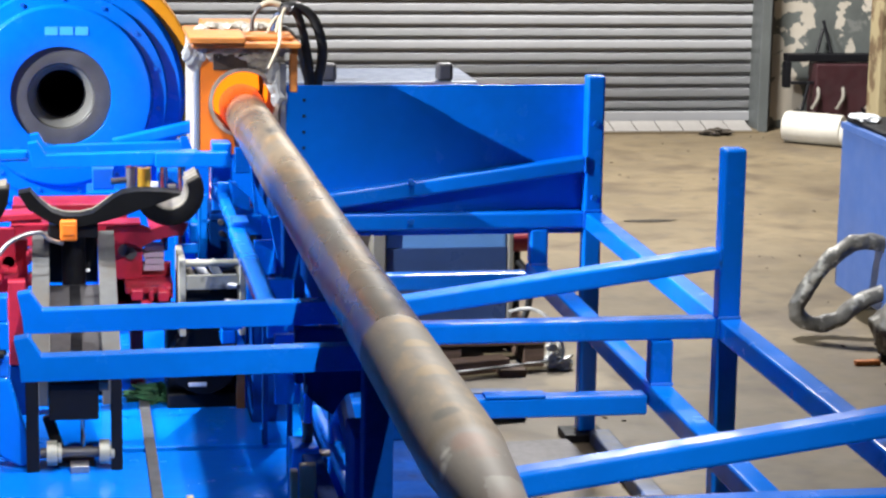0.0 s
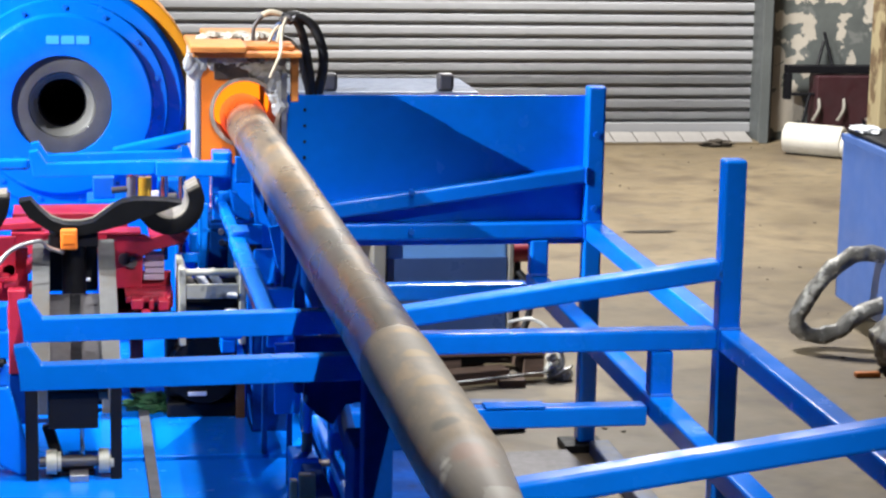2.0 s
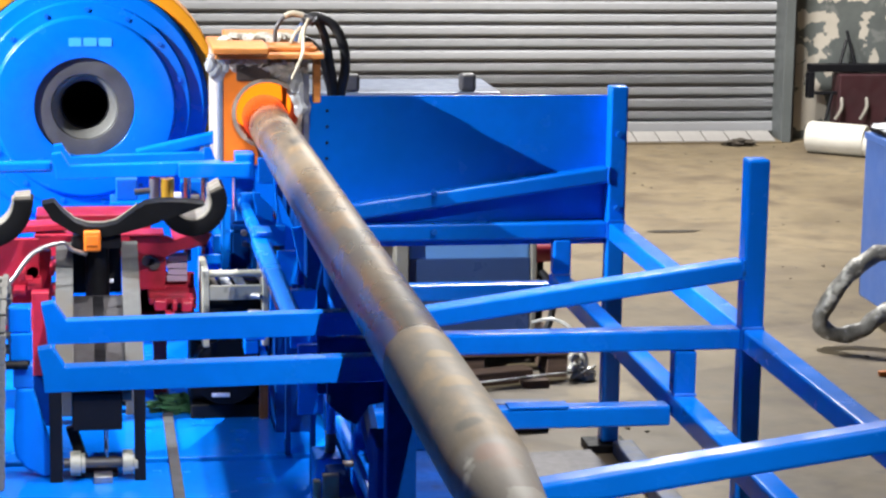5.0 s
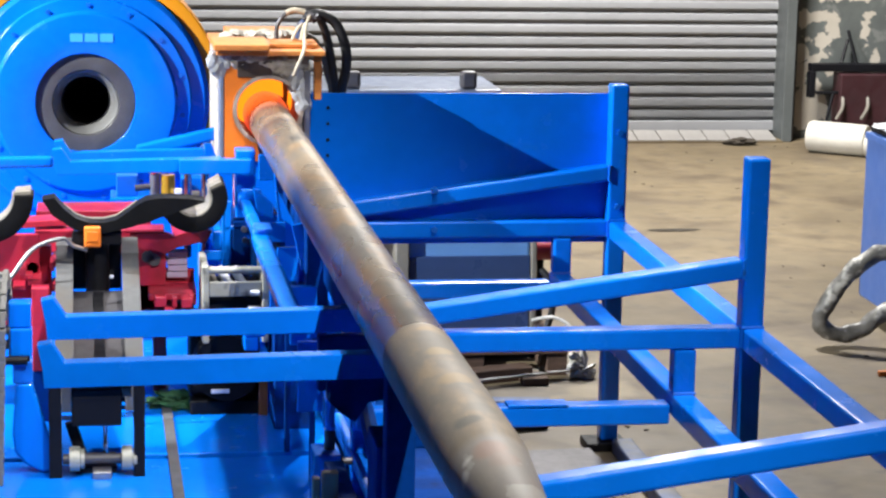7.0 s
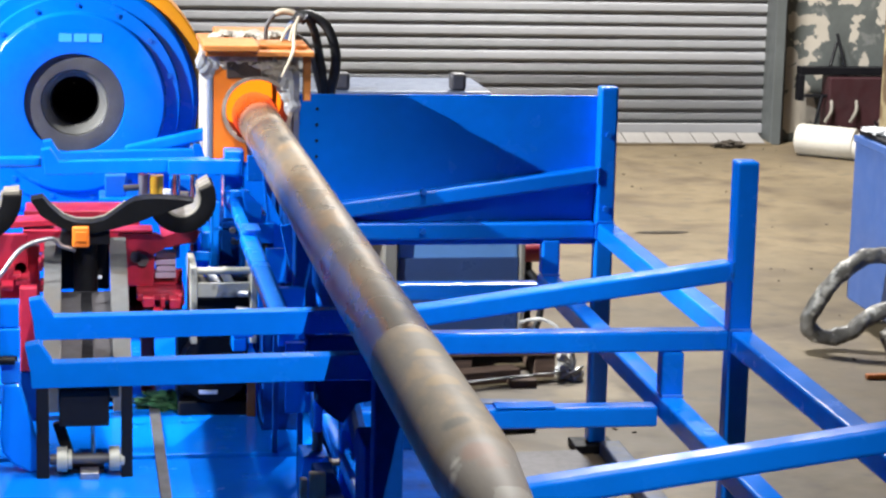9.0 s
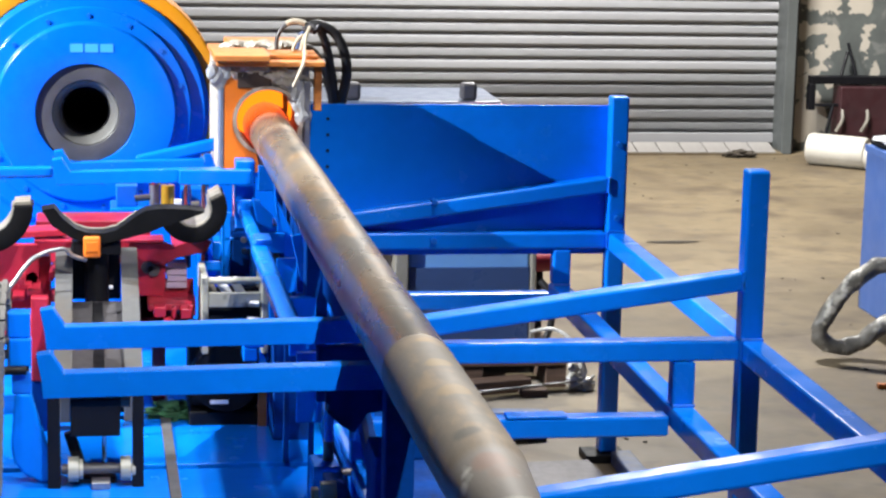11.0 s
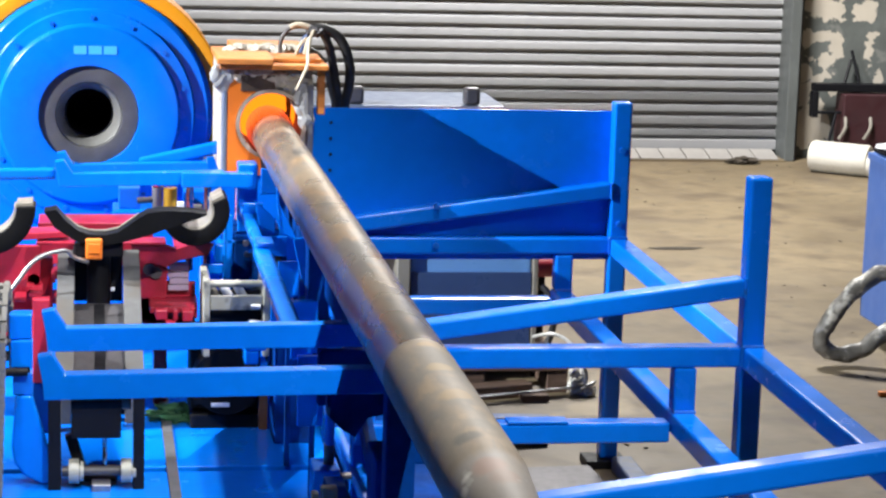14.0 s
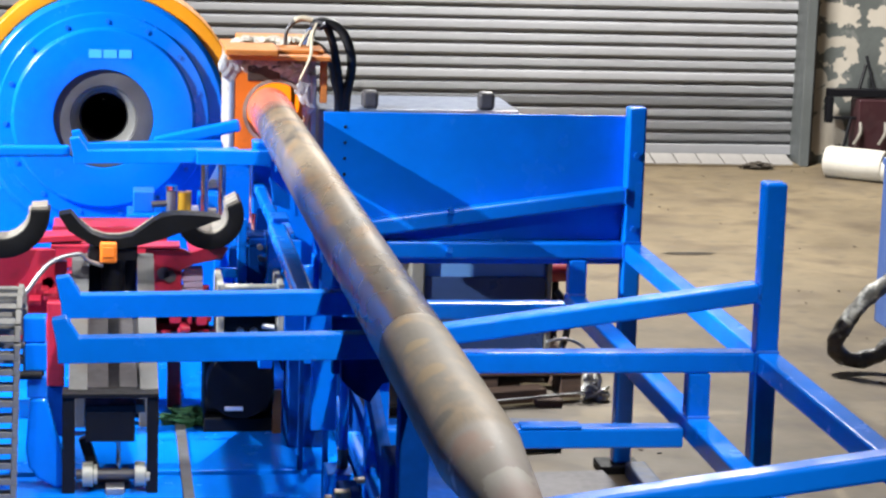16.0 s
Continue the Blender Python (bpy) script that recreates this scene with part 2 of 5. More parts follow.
def pipe_material():
    """Bare rolled steel with grey scale, tan rust, scuffs along its length; red heat at the far end."""
    m = bpy.data.materials.new("hot_rolled_pipe")
    m.use_nodes = True
    nt = m.node_tree
    n, l = nt.nodes, nt.links
    b = n["Principled BSDF"]
    tc = n.new("ShaderNodeTexCoord")
    mp = n.new("ShaderNodeMapping")
    mp.inputs["Scale"].default_value = (1.0, 0.35, 1.0)
    l.new(tc.outputs["Object"], mp.inputs["Vector"])

    def noise_tex(s, d=6.0):
        t = n.new("ShaderNodeTexNoise")
        t.inputs["Scale"].default_value, t.inputs["Detail"].default_value = s, d
        l.new(mp.outputs[0], t.inputs["Vector"])
        return t.outputs["Fac"]

    def ramp(f, lo, hi, a=0.0, c=1.0):
        r = n.new("ShaderNodeMapRange")
        for i, v in enumerate((lo, hi, a, c)):
            r.inputs[i + 1].default_value = v
        l.new(f, r.inputs[0])
        return r.outputs[0]

    def mix(fac, a, c, blend="MIX"):
        x = n.new("ShaderNodeMix")
        x.data_type, x.blend_type = "RGBA", blend
        for sock, v in ((x.inputs[0], fac), (x.inputs[6], a), (x.inputs[7], c)):
            if isinstance(v, (int, float)):
                sock.default_value = v
            elif isinstance(v, tuple):
                sock.default_value = (*v, 1)
            else:
                l.new(v, sock)
        return x.outputs[2]

    sep = n.new("ShaderNodeSeparateXYZ")
    l.new(tc.outputs["Object"], sep.inputs[0])
    y = sep.outputs["Y"]
    col = mix(ramp(noise_tex(7), 0.4, 0.6), (0.15, 0.14, 0.125), (0.25, 0.195, 0.135))
    col = mix(ramp(noise_tex(19), 0.52, 0.7), col, (0.27, 0.17, 0.085))
    col = mix(ramp(noise_tex(11), 0.62, 0.72), col, (0.06, 0.06, 0.06))
    col = mix(ramp(noise_tex(55, 10.0), 0.55, 0.68, 0.0, 0.55), col, (0.1, 0.09, 0.08))
    col = mix(ramp(noise_tex(38, 10.0), 0.6, 0.7, 0.0, 0.6), col, (0.36, 0.27, 0.18))
    # The stretch towards the nose is rustier than the ground stretch behind the seam.
    col = mix(ramp(y, -3.213, -3.208, 0.5, 0.0), col, (0.28, 0.23, 0.175))
    front = ramp(y, -3.2, -3.22)
    for s, lo, hi, c in ((9, 0.45, 0.58, (0.165, 0.155, 0.14)), (23, 0.55, 0.68, (0.32, 0.24, 0.16)), (70, 0.58, 0.8, (0.18, 0.165, 0.15))):
        area = n.new("ShaderNodeMath")
        area.operation = "MULTIPLY"
        l.new(front, area.inputs[0])
        l.new(ramp(noise_tex(s, 9.0), lo, hi, 0.0, 0.7), area.inputs[1])
        col = mix(area.outputs[0], col, c)
    col = mix(ramp(y, -3.93, -3.96, 0.0, 0.55), col, (0.29, 0.275, 0.265))

    def patch(centre, size, colour, strength, under):
        """A stain of uneven outline on the skin round one point."""
        near = n.new("ShaderNodeVectorMath")
        near.operation = "DISTANCE"
        l.new(tc.outputs["Object"], near.inputs[0])
        near.inputs[1].default_value = centre
        wob = n.new("ShaderNodeMath")
        wob.operation, wob.inputs[1].default_value = "MULTIPLY_ADD", size * 1.4
        l.new(noise_tex(26, 8.0), wob.inputs[0])
        l.new(near.outputs["Value"], wob.inputs[2])
        return mix(ramp(wob.outputs[0], size * 1.8, size * 1.35, 0.0, strength), under, colour)

    for stain in STAINS:
        col = patch(*stain, col)
    chip = n.new("ShaderNodeMath")
    chip.operation = "MULTIPLY"
    l.new(ramp(noise_tex(13, 8.0), 0.585, 0.6), chip.inputs[0])
    l.new(ramp(y, -3.95, -4.0, 0.0, 0.4), chip.inputs[1])
    col = mix(chip.outputs[0], col, (0.55, 0.53, 0.5))
    rust = n.new("ShaderNodeMath")
    rust.operation = "MULTIPLY"
    l.new(ramp(noise_tex(9, 8.0), 0.5, 0.62, 0.0, 0.6), rust.inputs[0])
    l.new(ramp(y, -3.88, -3.93, 0.0, 0.5), rust.inputs[1])
    col = mix(rust.outputs[0], col, (0.35, 0.15, 0.1))
    for lo, hi, c in ((-0.2, -0.16, (0.07, 0.065, 0.075)), (-0.42, -0.36, (0.3, 0.23, 0.16)), (-0.5, -0.47, (0.08, 0.07, 0.07))):
        band = n.new("ShaderNodeMath")
        band.operation = "MULTIPLY"
        l.new(ramp(y, lo - 0.02, lo), band.inputs[0])
        l.new(ramp(y, hi, hi + 0.02, 1.0, 0.0), band.inputs[1])
        soft = n.new("ShaderNodeMath")
        soft.operation, soft.inputs[1].default_value = "MULTIPLY", 0.6
        l.new(band.outputs[0], soft.inputs[0])
        col = mix(soft.outputs[0], col, c)
    l.new(col, b.inputs["Base Color"])
    add = n.new("ShaderNodeMath")
    l.new(ramp(noise_tex(9), 0.3, 0.7, 0.22, 0.36), add.inputs[0])
    l.new(ramp(y, -3.22, -3.2, 0.32, 0.0), add.inputs[1])
    l.new(add.outputs[0], b.inputs["Roughness"])
    l.new(ramp(y, -3.22, -3.2, 0.04, 0.4), b.inputs["Metallic"])
    bp = n.new("ShaderNodeBump")
    bp.inputs["Strength"].default_value, bp.inputs["Distance"].default_value = 0.15, 0.003
    l.new(noise_tex(70), bp.inputs["Height"])
    l.new(bp.outputs[0], b.inputs["Normal"])
    heat = ramp(y, -0.2, 0.1)
    cr = n.new("ShaderNodeValToRGB")
    e = cr.color_ramp.elements
    e[0].position, e[0].color = 0.0, (0, 0, 0, 1)
    e[1].position, e[1].color = 1.0, (1.0, 0.1, 0.045, 1)
    e.new(0.4).color = (0.3, 0.016, 0.005, 1)
    l.new(heat, cr.inputs[0])
    l.new(cr.outputs[0], b.inputs["Emission Color"])
    b.inputs["Emission Strength"].default_value = 1.1
    return m


PIPE = pipe_material()

# ---- mesh helpers ----
def box(bm, x0, x1, y0, y1, z0, z1, m=None):
    """An upright box, added to bm; m turns it afterwards."""
    v = [bm.verts.new((x, y, z)) for x in (x0, x1) for y in (y0, y1) for z in (z0, z1)]
    for f in ((0, 1, 3, 2), (4, 6, 7, 5), (0, 4, 5, 1), (2, 3, 7, 6), (0, 2, 6, 4), (1, 5, 7, 3)):
        bm.faces.new([v[i] for i in f])
    if m:
        bmesh.ops.transform(bm, matrix=m, verts=v)
    return v


def rod(bm, a, b, r, n=16, r2=None):
    """A round bar from a to b."""
    a, b = Vector(a), Vector(b)
    m = Matrix.Translation((a + b) / 2) @ (b - a).to_track_quat("Z", "Y").to_matrix().to_4x4()
    bmesh.ops.create_cone(bm, cap_ends=True, segments=n, radius1=r, radius2=r if r2 is None else r2, depth=(b - a).length, matrix=m)


def bar(bm, a, b, w, h, up=(0, 0, 1)):
    """A square bar whose top middle line runs from a to b."""
    a, b = Vector(a), Vector(b)
    d = (b - a).normalized()
    side = d.cross(Vector(up)).normalized()
    top = side.cross(d)
    v = []
    for p in (a, b):
        for s, t in ((-1, 0), (1, 0), (1, -1), (-1, -1)):
            v.append(bm.verts.new(p + side * (s * w / 2) + top * (t * h)))
    for i in range(4):
        bm.faces.new((v[i], v[(i + 1) % 4], v[4 + (i + 1) % 4], v[4 + i]))
    bm.faces.new(v[3::-1])
    bm.faces.new(v[4:8])


def hoop(bm, centre, axis, profile, n=48, start=0.0, end=2 * math.pi):
    """A body of revolution about the y axis: profile of (radius, y) points, closed; a whole turn or a sector."""
    whole = end - start > 6.28
    rings = []
    for i in range(n if whole else n + 1):
        a = start + (end - start) * i / n
        rings.append([bm.verts.new((centre[0] + r * math.cos(a), centre[1] + y, centre[2] + r * math.sin(a))) for r, y in profile])
    k = len(profile)
    for i in range(n):
        p, q = rings[i], rings[(i + 1) % len(rings)]
        for j in range(k):
            bm.faces.new((p[j], p[(j + 1) % k], q[(j + 1) % k], q[j]))
    if not whole:
        bm.faces.new(rings[0])
        bm.faces.new(rings[-1][::-1])


def tube(bm, points, r, n=10, steps=8):
    """A round hose along a smooth line through points."""
    pts = [Vector(p) for p in points]
    line = []
    for i in range(len(pts) - 1):
        p0, p1, p2, p3 = pts[max(i - 1, 0)], pts[i], pts[i + 1], pts[min(i + 2, len(pts) - 1)]
        for s in range(steps):
            t = s / steps
            line.append(0.5 * (2 * p1 + (p2 - p0) * t + (2 * p0 - 5 * p1 + 4 * p2 - p3) * t * t + (3 * p1 - p0 - 3 * p2 + p3) * t ** 3))
    line.append(pts[-1])
    rings, u = [], None
    for i, p in enumerate(line):
        d = (line[min(i + 1, len(line) - 1)] - line[max(i - 1, 0)]).normalized()
        u = d.orthogonal().normalized() if u is None else (u - d * u.dot(d)).normalized()
        w = d.cross(u)
        rings.append([bm.verts.new(p + (u * math.cos(a) + w * math.sin(a)) * r) for a in (2 * math.pi * k / n for k in range(n))])
    for p, q in zip(rings, rings[1:]):
        for k in range(n):
            bm.faces.new((p[k], p[(k + 1) % n], q[(k + 1) % n], q[k]))
    bm.faces.new(rings[0][::-1])
    bm.faces.new(rings[-1])


def mesh_of(name, bm, mat, bevel=0.0, smooth=False):
    bmesh.ops.recalc_face_normals(bm, faces=bm.faces)
    if bevel:
        sharp = [e for e in bm.edges if len(e.link_faces) == 2 and e.calc_face_angle(0) > 0.6]
        bmesh.ops.bevel(bm, geom=sharp, offset=bevel, segments=3, affect="EDGES", profile=0.5, clamp_overlap=True)
    me = bpy.data.meshes.new(name)
    bm.to_mesh(me)
    bm.free()
    me.materials.append(mat)
    if smooth:
        me.shade_smooth()
        me.set_sharp_from_angle(angle=radians(38))
    return me


def part(name, bm, mat, parent=None, label="", bevel=0.0, smooth=False):
    ob = new(name, mesh_of(name, bm, mat, bevel, smooth))
    if parent:
        ob.parent = parent
    if label:
        tagged(ob, label)
    return ob


def thing(name, label, category, at=(0, 0, 0), group=""):
    ob = new(name)
    ob.location = at
    ob.empty_display_size = 0.1
    return tagged(ob, label, category, group)


def boxpart(name, mat, parent, dims, bevel=0.008, label="", m=None):
    bm = bmesh.new()
    box(bm, *dims, m)
    return part(name, bm, mat, parent, label, bevel)


def rodpart(name, mat, parent, a, b, r, n=16, label="", bevel=0.0):
    bm = bmesh.new()
    rod(bm, a, b, r, n)
    return part(name, bm, mat, parent, label, bevel, True)


def barpart(name, mat, parent, a, b, w, h, bevel=0.009, label=""):
    bm = bmesh.new()
    bar(bm, a, b, w, h)
    return part(name, bm, mat, parent, label, bevel)


def tubepart(name, mat, parent, points, r, n=10, label="", steps=8):
    bm = bmesh.new()
    tube(bm, points, r, n, steps)
    return part(name, bm, mat, parent, label, 0, True)


def platepart(name, mat, parent, y, thick, outline, bevel=0.002, label=""):
    """An upright plate facing along y, cut to an outline of (x, z) corners."""
    bm = bmesh.new()
    f = [bm.verts.new((x, y, z)) for x, z in outline]
    b = [bm.verts.new((x, y + thick, z)) for x, z in outline]
    bm.faces.new(f)
    bm.faces.new(b[::-1])
    for i in range(len(f)):
        j = (i + 1) % len(f)
        bm.faces.new((f[i], b[i], b[j], f[j]))
    return part(name, bm, mat, parent, label, bevel)


def structure(ob, label, category):
    return tagged(ob, label, category, kind="structure")


# ---- the hall ----
def hall():
    bm = bmesh.new()
    box(bm, -9, 9, -12, 7.6, -0.2, 0)
    structure(part("floor", bm, FLOOR), "dusty brown stained concrete workshop floor", "floor")
    bm = bmesh.new()
    box(bm, 2.9, 9, 7.2, 7.4, 0, 6)
    structure(part("wall_back", bm, PEEL), "grey hall wall with peeling pale paint patches", "wall")
    bm = bmesh.new()
    box(bm, -9, 9, 7.42, 7.6, 0, 6)
    structure(part("wall_outer", bm, WALL), "plain grey wall behind the rolling shutter", "wall")
    for name, d in (("wall_west", (-9.2, -9, -12, 7.6, 0, 6)), ("wall_east", (9, 9.2, -12, 7.6, 0, 6)), ("wall_south", (-9, 9, -12.2, -12, 0, 6))):
        bm = bmesh.new()
        box(bm, *d)
        structure(part(name, bm, WALL), "plain dull grey hall wall", "wall")
    bm = bmesh.new()
    box(bm, -9.2, 9.2, -12.2, 7.6, 6, 6.2)
    structure(part("ceiling", bm, WALL), "plain grey hall ceiling", "ceiling")
    # threshold of pale tiles below the shutter
    bm = bmesh.new()
    box(bm, -4, 2.8, 6.98, 7.3, -0.05, 0.012)
    sill = structure(part("threshold", bm, FLOOR), "row of pale floor tiles under the shutter", "threshold")
    me = None
    for i in range(43):
        x = -3.9 + i * 0.155
        if me is None:
            bm = bmesh.new()
            box(bm, 0, 0.149, 0, 0.19, 0, 0.012, pose(0, 0, 0, 12))
            me = mesh_of("tile", bm, TILE, 0.003)
        t = new("tile", me)
        t.parent = sill
        t.location = (x, 7.0, 0.008)
    random.seed(11)
    bm = bmesh.new()
    for i in range(140):
        x, y, s = random.uniform(-0.5, 4.5), random.uniform(-3.5, 6.9), random.uniform(0.003, 0.009)
        box(bm, -s, s, -s * 0.6, s * 0.6, 0, s * 0.5, pose(x, y, 0.0, random.uniform(-8, 8), 0, random.uniform(0, 180)))
    tagged(part("floor_grit", bm, GLOVE), "small dark grit scattered on the floor", "grit", kind="stuff")
    for x, y, rx, ry in ((1.28, 3.95, 0.13, 0.035),):
        bm = bmesh.new()
        ring = [bm.verts.new((x + rx * math.cos(a) * (1 + 0.3 * noise.noise(Vector((math.cos(a), math.sin(a), x)) * 1.7)), y + ry * math.sin(a) * (1 + 0.3 * noise.noise(Vector((math.cos(a), math.sin(a), y)) * 1.7)), 0.0)) for a in (2 * math.pi * k / 40 for k in range(40))]
        bm.faces.new(ring)
        bmesh.ops.translate(bm, vec=(0, 0, 0.004), verts=bm.verts[:])
        structure(part("oil_stain", bm, OIL), "dark dried oil stain on the concrete floor", "stain")
    # jamb
    post = structure(boxpart("door_jamb", JAMB, None, (2.8, 2.868, 7.02, 7.3, 0, 6), 0.006), "dark grey steel shutter guide post", "door jamb")
    boxpart("guide_lip", DARK_STEEL, post, (2.8685, 2.899, 7.08, 7.4, 0, 6), 0.004)


def shutter():
    """Roller shutter of curved interlocking slats."""
    door = structure(new("door_1"), "closed grey corrugated steel roller shutter", "door")
    prof = [(0.012, 0.0), (0.012, 0.008), (-0.014, 0.016), (-0.019, 0.021), (-0.019, 0.026), (-0.012, 0.05), (-0.009, 0.062), (-0.004, 0.067), (0.010, 0.071), (0.012, 0.0795)]
    bm = bmesh.new()
    rows = [[bm.verts.new((x, y * 0.75 + d, z)) for y, z in prof] for x in (-5.0, 2.82) for d in (0,)]
    for j in range(len(prof) - 1):
        bm.faces.new((rows[0][j], rows[1][j], rows[1][j + 1], rows[0][j + 1]))
    bmesh.ops.solidify(bm, geom=bm.faces[:], thickness=0.002)
    me = mesh_of("slat", bm, SHUTTER, 0, True)
    for i in range(40):
        s = new("slat", me)
        s.parent = door
        s.matrix_basis = pose(0, 7.24, 0.115 + i * SLAT, (-2, 4)[i % 2])
    boxpart("bottom_bar", SHUTTER, door, (-5.0, 2.8, 7.215, 7.255, 0.05, 0.113), 0.004)


SLAT = 0.0795
hall()
shutter()


# ---- storage rack of square tube ----
STATIONS = (0.0, -1.573, -3.12, -4.65)
T = 0.06


def rack():
    r = thing("storage_rack", "blue painted square-tube pipe storage rack with sloping bars", "rack", (0, -1.5, 0))
    r.location = (0, 0, 0)
    for i, y in enumerate(STATIONS):
        boxpart("post", BLUE, r, (0, T, y, y + T, 0.03, 1.233))
        boxpart("foot_plate", BLACK_STEEL, r, (-0.05, 0.09, y - 0.03, y + 0.09, 0.0, 0.028), 0.004)
        boxpart("crossbar", BLUE, r, (-1.02, -0.001, y, y + T, 0.727, 0.783))
        barpart("sloping_bar", BLUE, r, (-0.0015, y + T / 2, 0.967), (-1.0, y + T / 2, 0.83), T, 0.053)
        boxpart("stub", BLUE, r, (-0.178, -0.118, y + 0.001, y + T - 0.001, 0.606, 0.726))
        boxpart("lower_crossbar", BLUE, r, (-1.02, -0.184, y, y + T, 0.524, 0.58))
        boxpart("leg", BLUE, r, (-1.02, -0.96, y + 0.061, y + T + 0.061, 0.0, 0.727))
        if i == 0:
            for z in (1.075, 0.83):
                rodpart("bolt", BLUE_DIRTY, r, (0.03, y - 0.008, z), (0.03, y + 0.01, z), 0.011, 6)
    boxpart("upper_rail", BLUE, r, (0.003, 0.063, -4.7, -0.002, 0.722, 0.7815))
    boxpart("lower_rail", BLUE, r, (-0.181, -0.119, -4.7, 0.06, 0.545, 0.605))
    boxpart("floor_rail", BLUE_DULL, r, (0.03, 0.1, -4.7, -0.04, 0.0, 0.05))
    boxpart("shim_plate", BLUE, r, (-0.62, -0.46, STATIONS[1] - 0.004, STATIONS[1] + 0.05, 0.5805, 0.587), 0.001)
    for z in (0.73 + 0.028, 0.888):
        rodpart("bolt", BLUE_DIRTY, r, (-0.58, -0.012, z), (-0.58, 0.01, z), 0.011, 6)
    for y in STATIONS:
        for a, c in (((0.0, y - 0.001, 0.9135), (0.0, y - 0.001, 0.967)), ((0.0, y - 0.001, 0.729), (0.0, y - 0.001, 0.783)), ((-0.178, y - 0.001, 0.608), (-0.118, y - 0.001, 0.608)), ((0.0, y - 0.001, 0.784), (0.06, y - 0.001, 0.784))):
            rodpart("weld_bead", BLUE_DIRTY, r, a, c, 0.0045, 8)
    # screen panel
    bm = bmesh.new()
    box(bm, -0.996, 0.05, 0.0625, 0.0685, 0.70, 1.198)
    panel = part("panel", bm, BLUE, r, "flat blue sheet-steel screen panel", 0.0015)
    for i in range(6):
        rodpart("hole", BLACK_STEEL, panel, (-0.925, 0.0605, 1.15 - i * 0.052), (-0.925, 0.063, 1.15 - i * 0.052), 0.0055, 8)
    return r


rack()


# ---- the pipe ----
def steel_pipe():
    """Origin on its axis, y = world y at rest."""
    bm = bmesh.new()
    R = 0.0675
    outer = [(0.0725, 0.28), (0.0725, 0.1), (0.071, 0.02), (R, -0.1), (R, -1.0), (R, -2.0), (R, -3.205), (R + 0.0012, -3.21), (R + 0.0012, -3.7), (R + 0.001, -3.9), (R * 0.985, -3.925), (R * 0.94, -3.96), (R * 0.85, -4.04), (R * 0.73, -4.14), (R * 0.58, -4.26), (R * 0.42, -4.35)]
    inner = [(0.02, -4.355), (0.03, -4.22), (0.045, -4.0), (0.056, -3.8), (0.056, 0.28)]
    hoop(bm, (0, 0, 0), "y", outer + inner, 48)
    p = part("steel_pipe", bm, PIPE, None, "", 0, True)
    tagged(p, "long brown-grey steel pipe, red-hot at one end", "pipe")
    return p


pipe = steel_pipe()


# ---- induction heater ----
HX, HZ, HY = -1.131, 1.163, -0.09


def plate_with_hole(name, mat, parent, x0, x1, z0, z1, y0, y1, cx, cz, r, label="", n=48):
    """A flat plate with a round opening right through it."""
    bm = bmesh.new()
    rings = []
    for y in (y0, y1):
        inner, outer = [], []
        for i in range(n):
            a = 2 * math.pi * i / n
            c, s = math.cos(a), math.sin(a)
            k = min(((x1 if c > 0 else x0) - cx) / c if abs(c) > 1e-6 else 1e9, ((z1 if s > 0 else z0) - cz) / s if abs(s) > 1e-6 else 1e9)
            inner.append(bm.verts.new((cx + r * c, y, cz + r * s)))
            outer.append(bm.verts.new((cx + k * c, y, cz + k * s)))
        for tx in (x0, x1):
            for tz in (z0, z1):
                v = min(outer, key=lambda q: (q.co.x - tx) ** 2 + (q.co.z - tz) ** 2)
                v.co.x, v.co.z = tx, tz
        rings.append((inner, outer))
    (i0, o0), (i1, o1) = rings
    for i in range(n):
        j = (i + 1) % n
        bm.faces.new((i0[i], i0[j], o0[j], o0[i]))
        bm.faces.new((i1[i], o1[i], o1[j], i1[j]))
        bm.faces.new((o0[i], o0[j], o1[j], o1[i]))
        bm.faces.new((i0[i], i1[i], i1[j], i0[j]))
    return part(name, bm, mat, parent, label)


def lump(bm, centre, size, seed, rough=0.35, sub=3):
    """A crumpled lump."""
    made = bmesh.ops.create_icosphere(bm, subdivisions=sub, radius=1.0)["verts"]
    for v in made:
        k = 1 + rough * noise.noise(v.co * 2.1 + Vector((seed, seed * 2, 0))) + rough * 0.6 * noise.noise(v.co * 5 + Vector((0, seed, seed)))
        v.co = Vector(centre) + Vector((v.co.x * size[0], v.co.y * size[1], v.co.z * size[2])) * k


